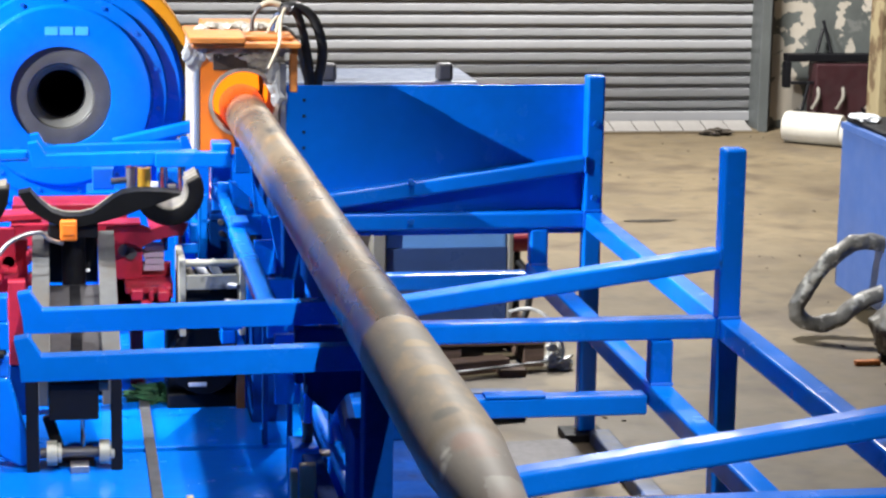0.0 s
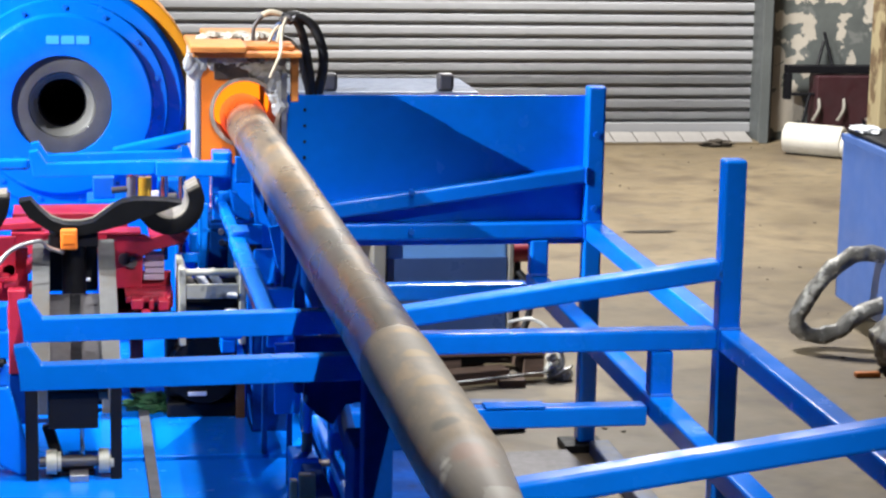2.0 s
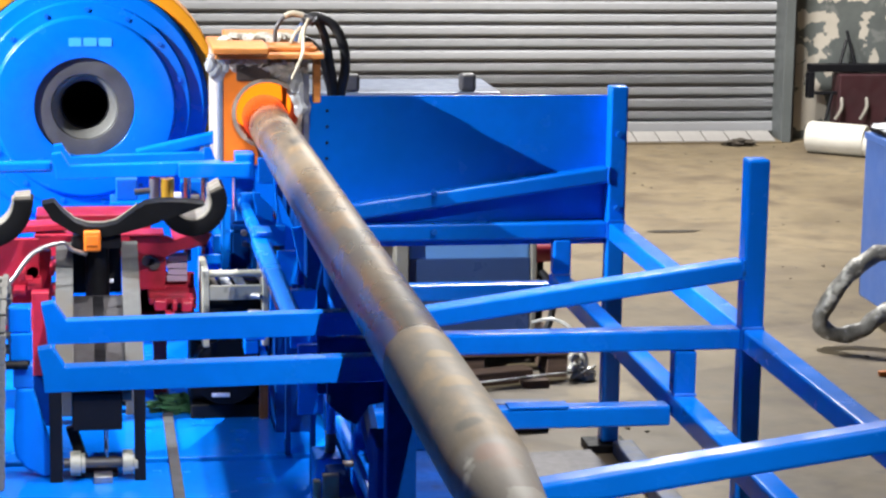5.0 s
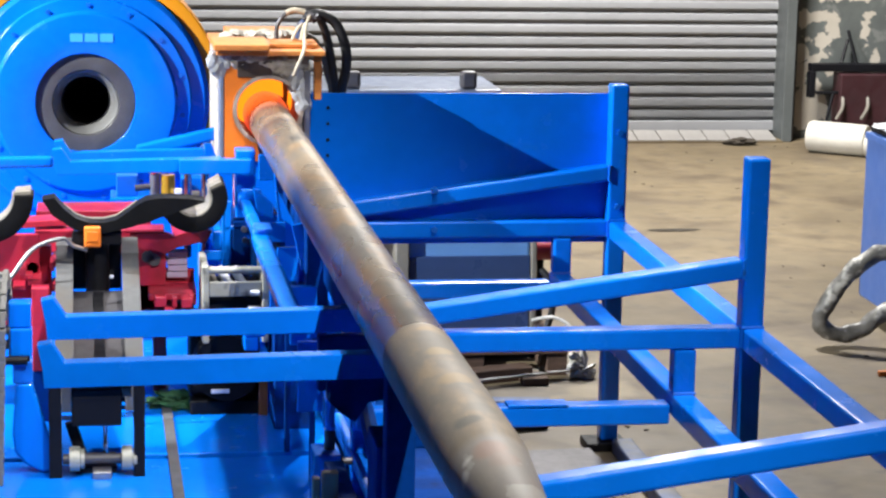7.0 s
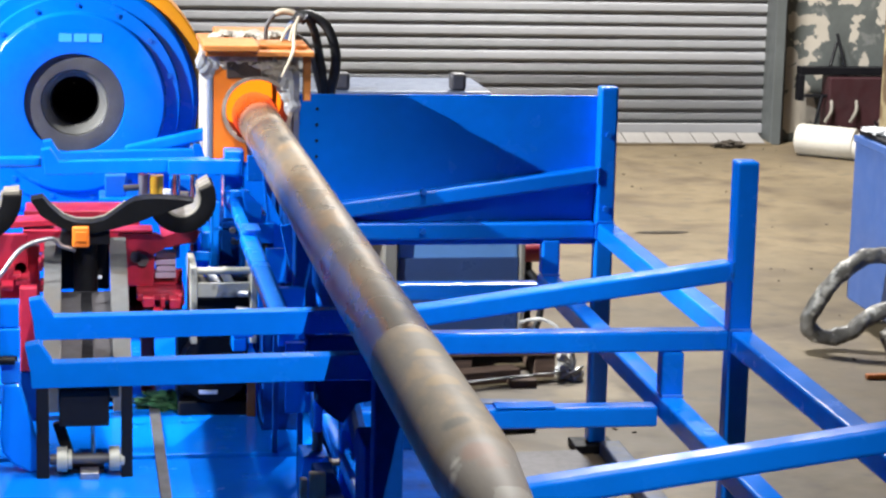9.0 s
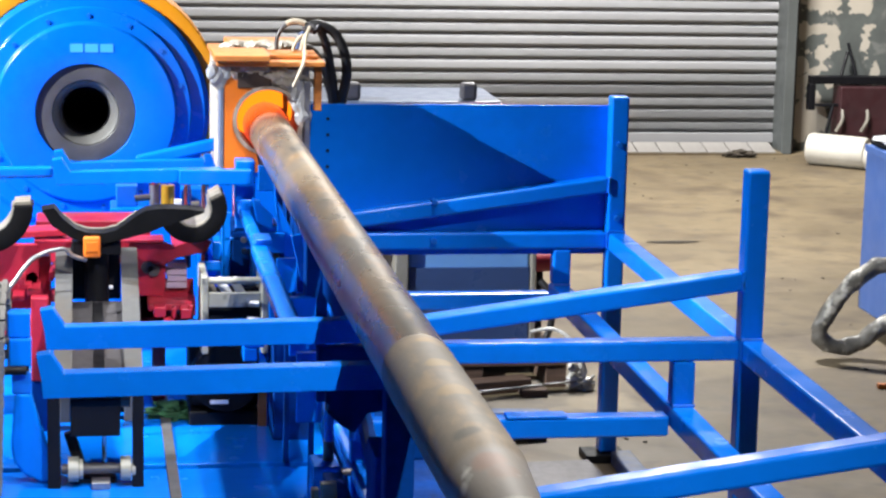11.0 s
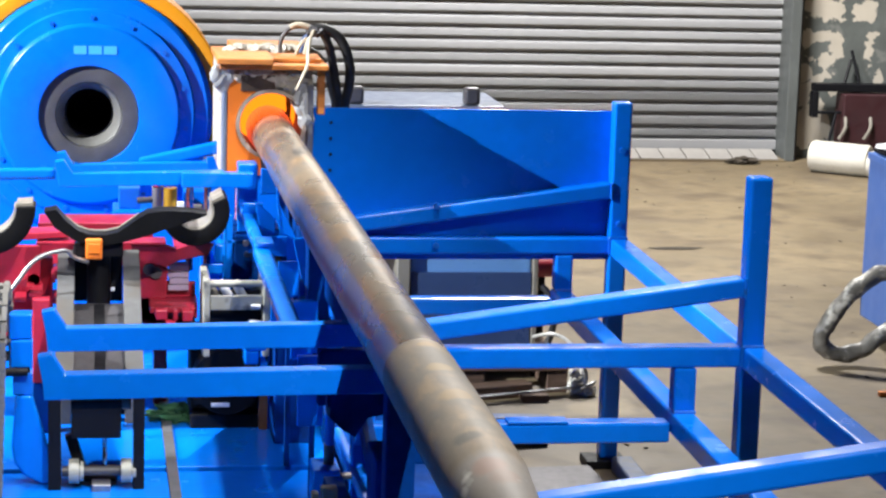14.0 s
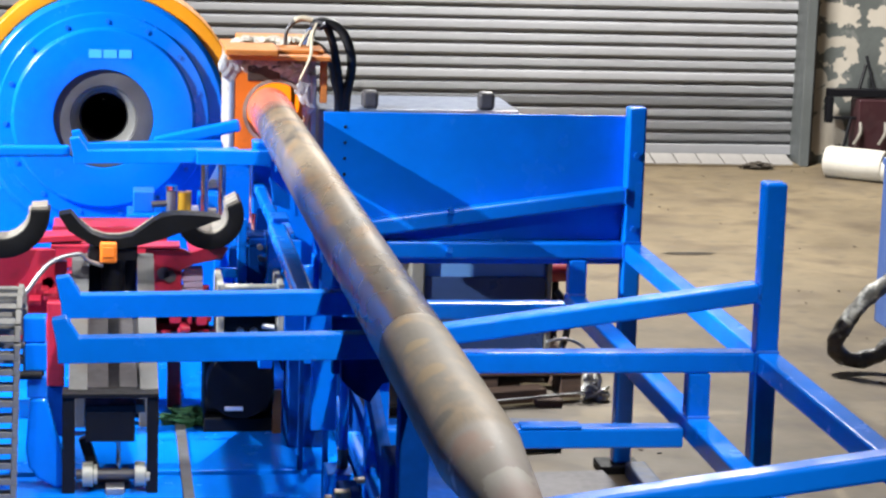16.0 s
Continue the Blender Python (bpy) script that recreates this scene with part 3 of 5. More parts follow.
def heater():
    h = thing("induction_heater", "orange induction heating box wrapped in foil and wool", "heater")
    # open box behind the plate
    for d in ((-1.285, -1.27, 0.0, 0.45, 0.99, 1.336), (-1.012, -0.998, 0.0, 0.45, 0.99, 1.336), (-1.269, -1.013, 0.0, 0.45, 0.985, 0.998), (-1.269, -1.013, 0.0, 0.45, 1.322, 1.336), (-1.269, -1.013, 0.43, 0.45, 0.999, 1.321)):
        boxpart("casing_panel", WOOL, h, d, 0.004)
    bm = bmesh.new()
    # orange front plate: its inner edge follows the round opening
    n = 20
    pts = [(-1.268, 1.0), (-1.268, 1.315)]
    edge = [(HX + 0.112 * math.cos(a), HZ + 0.112 * math.sin(a)) for a in [radians(118 + i * (252 - 118) / n) for i in range(n + 1)]]
    pts += [(-1.172, 1.315), (-1.172, 1.275)] + edge + [(-1.153, 1.0)]
    f = [bm.verts.new((x, HY, z)) for x, z in pts]
    b = [bm.verts.new((x, HY + 0.014, z)) for x, z in pts]
    bm.faces.new(f)
    bm.faces.new(b[::-1])
    for i in range(len(pts)):
        j = (i + 1) % len(pts)
        bm.faces.new((f[i], b[i], b[j], f[j]))
    part("front_plate", bm, ORANGE, h, "orange painted front plate with a round cut-out")
    boxpart("scorched_strip", BURNT, h, (-1.228, -1.12, HY - 0.004, HY + 0.012, 1.266, 1.318), 0.003, "scorched black top strip")
    plate_with_hole("insulation_board", WOOL, h, -1.262, -1.0, 0.998, 1.335, HY + 0.016, HY + 0.06, HX, HZ, 0.108, "grey crumbling insulation board")
    boxpart("side_frame", STEEL, h, (-1.018, -0.998, HY - 0.004, HY + 0.05, 1.0, 1.29), 0.003)
    boxpart("corner_post", TIMBER, h, (-0.986, -0.962, HY, HY + 0.03, 1.195, 1.336), 0.003)
    boxpart("edge_strip", EDGE, h, (-1.283, -1.27, HY + 0.0, HY + 0.1, 1.0, 1.30), 0.003)
    # lining of the opening
    bm = bmesh.new()
    hoop(bm, (HX, HY, HZ), "y", [(0.111, -0.006), (0.111, 0.4), (0.096, 0.4), (0.097, 0.01), (0.1, -0.006)], 40)
    ring = part("lining", bm, LINING, h, "pale refractory lining tube", 0, True)
    for start, end in ((48, 222), (-22, 28)):
        bm = bmesh.new()
        px, pz = -1.108 - HX, 1.12 - HZ
        strip = []
        for i in range(25):
            t = radians(start + (end - start) * i / 24)
            o = (0.0965 * math.cos(t), 0.0965 * math.sin(t))
            k = (px + 0.0675 * math.cos(t), pz + 0.0675 * math.sin(t))
            strip.append([bm.verts.new((HX + q[0], HY + 0.24 + d, HZ + q[1])) for d in (0, 0.012) for q in (o, k)])
        for p, q in zip(strip, strip[1:]):
            for u, w in ((0, 1), (1, 3), (3, 2), (2, 0)):
                bm.faces.new((p[u], p[w], q[w], q[u]))
        for p in (strip[0], strip[-1]):
            bm.faces.new((p[0], p[1], p[3], p[2]))
        part("hot_collar", bm, GLOW_LINING, ring, "yellow-orange glowing hot collar")
    # boards on top
    boxpart("cover_board", TIMBER, h, (-1.295, -0.955, HY - 0.03, 0.45, 1.337, 1.353), 0.003, "orange-brown cover board")
    boxpart("cover_board", TIMBER, h, (-1.305, -1.13, HY - 0.035, 0.1, 1.356, 1.376), 0.004, "orange-brown cover board", pose(0, 0, 0, 0.8))
    boxpart("cover_board", TIMBER, h, (-1.22, -0.97, -0.06, 0.1, 1.3545, 1.368), 0.004, "orange-brown cover board", pose(0, 0, 0, 0, 0, -0.6))
    boxpart("cover_board", TIMBER, h, (-1.24, -1.0, 0.26, 0.45, 1.3545, 1.376), 0.004, "orange-brown cover board")
    for i in range(9):
        bm = bmesh.new()
        lump(bm, (-1.24 + 0.025 * i, 0.19 + 0.03 * (i % 3), 1.368 + 0.004 * (i % 2)), (0.026, 0.06, 0.014), i * 1.7)
        part("wool_tuft", bm, WOOL, h, "torn insulation wool", 0, True)
    for i, (x, z) in enumerate(((-1.232, 1.312), (-1.19, 1.32), (-1.15, 1.318), (-1.1, 1.31), (-1.06, 1.312), (-1.075, 1.285), (-1.04, 1.29), (-1.12, 1.3))):
        bm = bmesh.new()
        lump(bm, (x, HY + 0.012, z), (0.034, 0.016, 0.022), i * 2.3, 0.5)
        part("wool_tuft", bm, WOOL, h, "crumbled insulation wool", 0, True)
    for i, (x, z, w) in enumerate(((-1.045, 1.25, 1), (-1.03, 1.215, 1), (-1.04, 1.27, 1), (-1.02, 1.18, 1), (-1.03, 1.24, 1), (-1.288, 1.3, 1.2), (-1.3, 1.32, 1), (-1.275, 1.315, 1))):
        bm = bmesh.new()
        lump(bm, (x, HY + 0.006, z), (0.026 * w, 0.014, 0.036), i * 3.1 + 9, 0.38, 2)
        part("foil_scrap", bm, FOIL, h, "crumpled silver foil scrap", 0, False)
    # hoses, cables and rope
    tubepart("hose", BLACK, h, [(-0.99, 0.1, 1.445), (-0.96, 0.1, 1.443), (-0.935, 0.1, 1.40), (-0.915, 0.11, 1.32), (-0.895, 0.13, 1.2), (-0.885, 0.2, 1.05), (-0.88, 0.3, 0.9)], 0.014, 12)
    tubepart("hose", BLACK, h, [(-1.0, 0.1, 1.438), (-0.955, 0.1, 1.45), (-0.90, 0.1, 1.42), (-0.868, 0.1, 1.35), (-0.862, 0.11, 1.28), (-0.875, 0.13, 1.19), (-0.87, 0.2, 1.05), (-0.87, 0.3, 0.9)], 0.0165, 12)
    tubepart("hose", GREY_STEEL, h, [(-1.0, 0.12, 1.38), (-0.965, 0.12, 1.36), (-0.935, 0.12, 1.31), (-0.92, 0.13, 1.25), (-0.905, 0.14, 1.18), (-0.9, 0.2, 1.0)], 0.011, 10, "dull grey hose")
    tubepart("cable", DARK_STEEL, h, [(-1.09, 0.1, 1.37), (-1.088, 0.1, 1.41), (-1.065, 0.1, 1.445), (-1.03, 0.1, 1.455), (-0.99, 0.1, 1.45), (-0.96, 0.1, 1.445)], 0.007)
    tubepart("cable", ROPE, h, [(-1.06, 0.098, 1.452), (-1.035, 0.096, 1.462), (-1.0, 0.096, 1.455)], 0.009)
    tubepart("rope", ROPE, h, [(-0.985, 0.08, 1.445), (-0.998, 0.06, 1.42), (-1.01, 0.0, 1.385), (-1.025, HY - 0.036, 1.35), (-1.055, HY - 0.03, 1.275)], 0.0055)
    tubepart("cable", COIL_BLUE, h, [(-1.0, 0.1, 1.425), (-1.012, 0.1, 1.41), (-1.02, 0.1, 1.37)], 0.011, 10, "blue cable end")
    tubepart("rope", ROPE, h, [(-1.01, 0.08, 1.42), (-1.03, 0.06, 1.4), (-1.045, 0.05, 1.37)], 0.005)
    tubepart("rope", ROPE, h, [(-1.0, 0.08, 1.42), (-1.01, 0.06, 1.4), (-1.018, 0.05, 1.37)], 0.005)
    bm = bmesh.new()
    lump(bm, (-0.975, 0.1, 1.44), (0.03, 0.025, 0.018), 3.3)
    part("coupling", bm, DARK_STEEL, h, "", 0, True)
    return h


furnace = heater()


# ---- spinning head ----
def spinning_head():
    d = thing("spinning_head", "large round blue spinning machine head with a dark bore", "machine")
    cx, cz, Y = -1.698, 1.042, 1.0
    bm = bmesh.new()
    hoop(bm, (cx, Y, cz), "y", [(0.178, 0.0), (0.318, 0.0), (0.325, 0.006), (0.327, 0.022), (0.377, 0.023), (0.379, 0.044), (0.428, 0.045), (0.445, 0.06), (0.445, 0.32), (0.178, 0.32)], 96)
    part("face_disc", bm, BLUE, d, "stepped glossy blue face disc", 0.003, True)
    bm = bmesh.new()
    hoop(bm, (cx, Y, cz), "y", [(0.177, 0.012), (0.177, 0.3), (0.116, 0.3), (0.116, 0.03), (0.119, 0.012)], 64)
    hub = part("bore_ring", bm, BORE, d, "dark grey machined steel bore ring", 0.002, True)
    bm = bmesh.new()
    hoop(bm, (cx, Y, cz), "y", [(0.1155, 0.02), (0.1155, 0.3), (0.088, 0.3), (0.088, 0.075), (0.106, 0.03)], 64)
    part("bore_sleeve", bm, SLEEVE, hub, "worn pale inner sleeve", 0, True)
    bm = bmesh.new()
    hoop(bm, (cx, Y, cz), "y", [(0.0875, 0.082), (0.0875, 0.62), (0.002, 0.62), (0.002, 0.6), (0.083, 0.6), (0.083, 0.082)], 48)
    # The black colour stands in for darkness deep in the bore.
    part("bore_tube", bm, BLACK_STEEL, d, "bore tube coloured black for the unlit inside", 0, True)
    for r, n, off in ((0.35, 15, -8.0),):
        for i in range(n):
            a = radians(off + 360 * i / n)
            x, z, y = cx + r * math.cos(a), cz + r * math.sin(a), Y + 0.0235
            rodpart("bolt_head", BLUE_DIRTY, d, (x, y - 0.006, z), (x, y + 0.004, z), 0.009, 6)
    bm = bmesh.new()
    hoop(bm, (cx, Y + 0.075, cz), "y", [(0.498, 0.0), (0.498, 0.3), (0.446, 0.3), (0.446, 0.0)], 64, radians(-20), radians(172))
    part("belt_guard", bm, YELLOW, d, "yellow rim of the belt guard", 0.006, True)
    for x0, x1 in ((-1.752, -1.707), (-1.7, -1.653), (-1.646, -1.6)):
        boxpart("decal_bar", DECAL, d, (x0, x1, Y - 0.0025, Y - 0.0004, 1.262, 1.292), 0.0, "plain pale cyan decal shape")
    # pedestal under the head
    boxpart("pedestal", BLUE, d, (-2.3, -1.2, Y + 0.08, Y + 0.75, 0.0, 0.78), 0.01)
    return d


spinning_head()


# ---- machine bed and the carriage on it ----
BED = 0.318


def bed():
    b = thing("machine_bed", "wide blue painted machine bed with a flat top", "machine bed")
    boxpart("top_plate", BLUE, b, (-2.6, -1.0, -1.025, 1.07, BED - 0.03, BED), 0.004)
    boxpart("top_plate", BLUE, b, (-2.6, -1.0, -3.4, -1.07, BED - 0.03, BED), 0.004)
    boxpart("side_beam", BLUE_DIRTY, b, (-2.58, -1.02, -3.38, -1.085, 0.0, BED - 0.031), 0.005)
    boxpart("side_beam", BLUE_DIRTY, b, (-2.58, -1.02, -1.01, 1.06, 0.0, BED - 0.031), 0.005)
    boxpart("flat_strip", GREY_STEEL, b, (-1.483, -1.453, -2.6, 0.6, BED + 0.001, BED + 0.009), 0.002, "bare grey steel flat strip")
    for x, y, w in ((-1.4, -1.62, 0.02), (-1.85, -1.6, 0.018)):
        boxpart("stop_block", TAN, b, (x, x + w, y, y + 0.03, BED + 0.0005, BED + 0.035), 0.004, "small tan stop block")
    return b


bed()


def cradle(name, cx, zc, y0, y1, r, thick, start, end, label):
    """A black trough pad, open upwards, with a worn pale lining and a chipped pale lip."""
    c = thing(name, label, "cradle", group="pipe cradles")
    bm = bmesh.new()
    hoop(bm, (cx, 0, zc), "y", [(r, y0), (r, y1), (r + thick, y1), (r + thick, y0)], 32, radians(start), radians(end))
    part("pad", bm, RUBBER_CRADLE, c, "", 0.003, True)
    bm = bmesh.new()
    hoop(bm, (cx, 0, zc), "y", [(r - 0.001, y0 + 0.012), (r - 0.001, y1), (r - 0.007, y1), (r - 0.007, y0 + 0.016)], 32, radians(start + 2), radians(end - 1))
    part("liner", bm, LINER, c, "pale worn liner", 0, True)
    for k in range(4):
        a = radians(end + 2.2 + 1.3 * (k % 2))
        q = r + thick * 0.45
        yy = y0 + 0.01 + k * (y1 - y0 - 0.02) / 4
        bm = bmesh.new()
        box(bm, -thick * 0.42, thick * 0.42, 0.001, (y1 - y0) / 4 - 0.003, -0.006, 0.006 + 0.003 * (k % 3), pose(cx + q * math.cos(a), yy, zc + q * math.sin(a), 0, math.degrees(-a) + 90, 0) @ pose(0, 0, 0, 0, 90, 0))
        part("lip_flake", bm, LINER, c, "chipped pale edge", 0.002)
    return c


def carriage():
    c = thing("red_carriage", "red painted steel carriage with clamps and brackets", "carriage")
    boxpart("back_beam", RED, c, (-1.855, -1.5, -0.12, 0.1, 0.79, 0.84), 0.005)
    boxpart("back_plate", RED, c, (-1.855, -1.5, -0.14, -0.121, 0.72, 0.852), 0.003)
    boxpart("side_plate", RED, c, (-1.56, -1.47, -0.42, -0.38, 0.60, 0.84), 0.006)
    boxpart("side_arm", RED, c, (-1.44, -1.34, -0.43, 0.1, 0.803, 0.83), 0.006)
    boxpart("side_plate", RED, c, (-2.4, -1.805, -0.44, -0.40, 0.64, 0.80), 0.004)
    bm = bmesh.new()
    bar(bm, (-2.4, -0.40, 0.845), (-1.76, -0.40, 0.884), 0.1, 0.02)
    part("sloping_flange", bm, RED, c, "", 0.003)
    boxpart("wing_plate", RED, c, (-2.4, -1.84, -0.47, -0.445, 0.70, 0.842), 0.003)
    boxpart("front_flange", RED, c, (-1.853, -1.47, -0.465, -0.38, 0.844, 0.853), 0.002)
    bm = bmesh.new()
    outline = [(-1.572, 0.842), (-1.463, 0.842), (-1.44, 0.832), (-1.36, 0.858), (-1.326, 0.846), (-1.343, 0.815), (-1.431, 0.795), (-1.464, 0.778), (-1.468, 0.68), (-1.573, 0.68)]
    f = [bm.verts.new((x, -0.46, z)) for x, z in outline]
    b = [bm.verts.new((x, -0.44, z)) for x, z in outline]
    bm.faces.new(f)
    bm.faces.new(b[::-1])
    for i in range(len(f)):
        j = (i + 1) % len(f)
        bm.faces.new((f[i], b[i], b[j], f[j]))
    boxpart("lower_plate", RED, c, (-1.567, -1.379, -0.42, -0.40, 0.577, 0.722), 0.003)
    part("cheek_plate", bm, RED, c, "bright red cut-out cheek plate", 0.003)
    boxpart("inner_plate", RED, c, (-1.52, -1.38, -0.579, -0.40, 0.66, 0.68), 0.004)
    boxpart("lower_bar", RED, c, (-1.54, -1.33, -0.64, -0.60, 0.575, 0.60), 0.003)
    boxpart("cross_member", RED, c, (-1.56, -1.37, -0.38, -0.2, 0.60, 0.65), 0.004)
    boxpart("cross_member", RED, c, (-1.56, -1.36, -0.5, -0.42, 0.55, 0.585), 0.004)
    boxpart("cross_member", RED, c, (-2.3, -1.80, -0.5, -0.42, 0.56, 0.62), 0.004)
    boxpart("upright", RED, c, (-1.86, -1.81, -0.66, -0.6, 0.47, 0.72), 0.004)
    # Lower end of the upright, coloured dark blue to paint in its shade.
    boxpart("upright_foot", SHADE_NAVY, c, (-1.86, -1.81, -0.655, -0.605, BED, 0.4695), 0.004, "upright foot in blue darkened for shade")
    boxpart("upright", RED, c, (-1.50, -1.46, -0.33, -0.25, BED, 0.79), 0.004)
    boxpart("upright", RED, c, (-2.3, -2.22, -0.4, -0.3, BED, 0.8), 0.004)
    random.seed(5)
    for i in range(16):
        x, z = random.uniform(-1.54, -1.36), random.uniform(0.585, 0.68)
        w, hh = random.uniform(0.012, 0.035), random.uniform(0.012, 0.03)
        boxpart("clamp_block", RED, c, (x, x + w, -0.64 - 0.04 * random.random(), -0.6, z, z + hh), 0.003)
    for i in range(12):
        x, z = random.uniform(-1.92, -1.78), random.uniform(0.62, 0.76)
        w, hh = random.uniform(0.012, 0.04), random.uniform(0.012, 0.03)
        boxpart("clamp_block", RED, c, (x, x + w, -0.52 - 0.04 * random.random(), -0.4, z, z + hh), 0.003)
    for k in range(4):
        boxpart("shim", LILAC, c, (-1.462 + 0.004 * (k % 2), -1.40, -0.44, -0.38, 0.70 + 0.02 * k, 0.7175 + 0.02 * k), 0.002, "pale stacked shim plate")
    for x, z in ((-1.52, 0.77), (-1.5, 0.76), (-1.86, 0.74), (-1.42, 0.64)):
        rodpart("roller", DARK_STEEL, c, (x, -0.47, z), (x, -0.42, z), 0.018, 14)
    return c


carriage()


def wave_cradle():
    """Black trough pad whose one lip runs on sideways as a flat wing."""
    c = thing("pipe_cradle", "black worn wave-shaped pipe cradle with pale edge", "cradle", group="pipe cradles")
    top = [(-1.792, 0.988), (-1.765, 0.956), (-1.731, 0.927), (-1.70, 0.916), (-1.683, 0.914), (-1.65, 0.914), (-1.615, 0.922), (-1.586, 0.942), (-1.555, 0.965), (-1.53, 0.979), (-1.49, 0.985), (-1.457, 0.985), (-1.41, 0.983), (-1.359, 0.976)]
    low = [(-1.826, 0.981), (-1.797, 0.935), (-1.745, 0.901), (-1.71, 0.888), (-1.683, 0.884), (-1.65, 0.884), (-1.62, 0.889), (-1.58, 0.898), (-1.54, 0.909), (-1.515, 0.917), (-1.485, 0.929), (-1.457, 0.938), (-1.41, 0.954), (-1.365, 0.971)]
    for name, mat, y0, y1, up, dn in (("pad", RUBBER_CRADLE, -0.68, -0.60, top, low), ("liner", LINER, -0.618, -0.602, [(x, z + 0.003) for x, z in top[1:9]], [(x, z + 0.0005) for x, z in top[1:9]])):
        bm = bmesh.new()
        cols = [[bm.verts.new((p[0], y, p[1])) for y in (y0, y1) for p in (a, b)] for a, b in zip(up, dn)]
        for p, q in zip(cols, cols[1:]):
            for u, w in ((0, 1), (1, 3), (3, 2), (2, 0)):
                bm.faces.new((p[u], p[w], q[w], q[u]))
        for p in (cols[0], cols[-1]):
            bm.faces.new((p[0], p[1], p[3], p[2]))
        part(name, bm, mat, c, "" if name == "pad" else "pale worn edge", 0, True)
    boxpart("bracket", BLACK_STEEL, c, (-1.74, -1.6, -0.66, -0.5, 0.846, 0.8845), 0.003)


wave_cradle()
cradle("pipe_cradle", -1.99, 0.985, -0.64, -0.54, 0.084, 0.055, 182, 362, "black worn half-round pipe cradle with pale lining")
cradle("pipe_cradle", -1.388, 0.962, -0.56, -0.41, 0.056, 0.046, 188, 386, "black worn pipe cradle with one raised chipped lip")


def roller_stand():
    """Two grey channels running back from a black front frame with rollers."""
    s = thing("roller_stand", "grey steel channel stand with black front frame and rollers", "stand")
    for x in (-1.765, -1.575):
        barpart("channel", GREY_STEEL, s, (x, -1.21, 0.6), (x, -0.47, 0.832), 0.05, 0.012, 0.002)
    for x in (-1.786, -1.554):
        barpart("channel_web", GREY_STEEL, s, (x, -1.21, 0.587), (x, -0.47, 0.819), 0.008, 0.06, 0.002)
    barpart("tray", DARK_STEEL, s, (-1.67, -1.2, 0.588), (-1.67, -0.62, 0.70), 0.16, 0.006, 0.002, "scuffed dark steel tray")
    boxpart("rear_leg", GREY_STEEL, s, (-1.78, -1.75, -0.56, -0.52, BED, 0.76), 0.003)
    boxpart("rear_leg", GREY_STEEL, s, (-1.59, -1.56, -0.56, -0.52, BED, 0.76), 0.003)
    boxpart("front_post", BLACK_STEEL, s, (-1.806, -1.772, -1.24, -1.19, BED, 0.584), 0.003)
    boxpart("front_post", BLACK_STEEL, s, (-1.58, -1.55, -1.24, -1.19, BED, 0.584), 0.003)
    boxpart("crosshead", BLACK_STEEL, s, (-1.806, -1.55, -1.25, -1.17, 0.5845, 0.597), 0.002)
    boxpart("motor_block", BLACK_STEEL, s, (-1.745, -1.612, -1.2, -1.08, 0.45, 0.554), 0.004)
    # Added black sheet that darkens the bed as shade between the rollers would.
    boxpart("bed_shade_plate", BLACK_STEEL, s, (-1.735, -1.625, -1.2, -1.05, BED + 0.0005, BED + 0.018), 0.003)
    barpart("strut", BLACK_STEEL, s, (-1.735, -1.13, 0.45), (-1.70, -1.13, BED + 0.02), 0.03, 0.03, 0.003)
    rodpart("piston_rod", CHROME, s, (-1.655, -1.12, BED + 0.018), (-1.655, -1.12, 0.45), 0.007, 12)
    boxpart("hinge", GREY_STEEL, s, (-1.61, -1.585, -1.2, -1.14, 0.53, 0.555), 0.003)
    rodpart("axle", DARK_STEEL, s, (-1.77, -1.215, 0.365), (-1.58, -1.215, 0.365), 0.014, 16)
    for x in (-1.752, -1.612):
        rodpart("roller", CAST_GREY, s, (x, -1.216, 0.365), (x + 0.028, -1.216, 0.365), 0.034, 24, "bare steel roller")
        rodpart("roller", CAST_GREY, s, (x + 0.03, -1.216, 0.365), (x + 0.04, -1.216, 0.365), 0.027, 24)
    boxpart("base_block", STEEL, s, (-1.69, -1.64, -1.26, -1.2, BED, BED + 0.02), 0.003)
    rodpart("column", BLACK_STEEL, s, (-1.67, -0.58, 0.655), (-1.67, -0.58, 0.845), 0.035, 20)
    boxpart("drive_box", BLACK_STEEL, s, (-1.745, -1.6, -0.5, -0.2, 0.68, 0.84), 0.006, "black drive box")
    boxpart("label_plate", CHALK, s, (-1.70, -1.672, -0.515, -0.501, 0.715, 0.725), 0.001)
    boxpart("label_plate", CHALK, s, (-1.64, -1.622, -0.515, -0.501, 0.715, 0.723), 0.001)
    barpart("centre_strip", BLACK_STEEL, s, (-1.668, -1.19, 0.5955), (-1.668, -0.64, 0.702), 0.03, 0.004, 0.001)
    boxpart("side_skirt", BLACK_STEEL, s, (-1.775, -1.565, -0.45, -0.4, BED, 0.6), 0.004)
    return s


roller_stand()


def junction_box():
    j = thing("junction_box", "small orange plastic sensor box with grey cable", "sensor")
    boxpart("body", ORANGE, j, (-1.708, -1.66, -0.70, -0.665, 0.845, 0.905), 0.006)
    boxpart("lid", ORANGE, j, (-1.702, -1.666, -0.706, -0.701, 0.863, 0.893), 0.002)
    tubepart("cable", STEEL, j, [(-2.0, -0.75, 0.68), (-1.92, -0.75, 0.765), (-1.85, -0.73, 0.85), (-1.77, -0.7, 0.872), (-1.74, -0.69, 0.85), (-1.70, -0.68, 0.835)], 0.0065, 10, "grey sheathed cable")


junction_box()


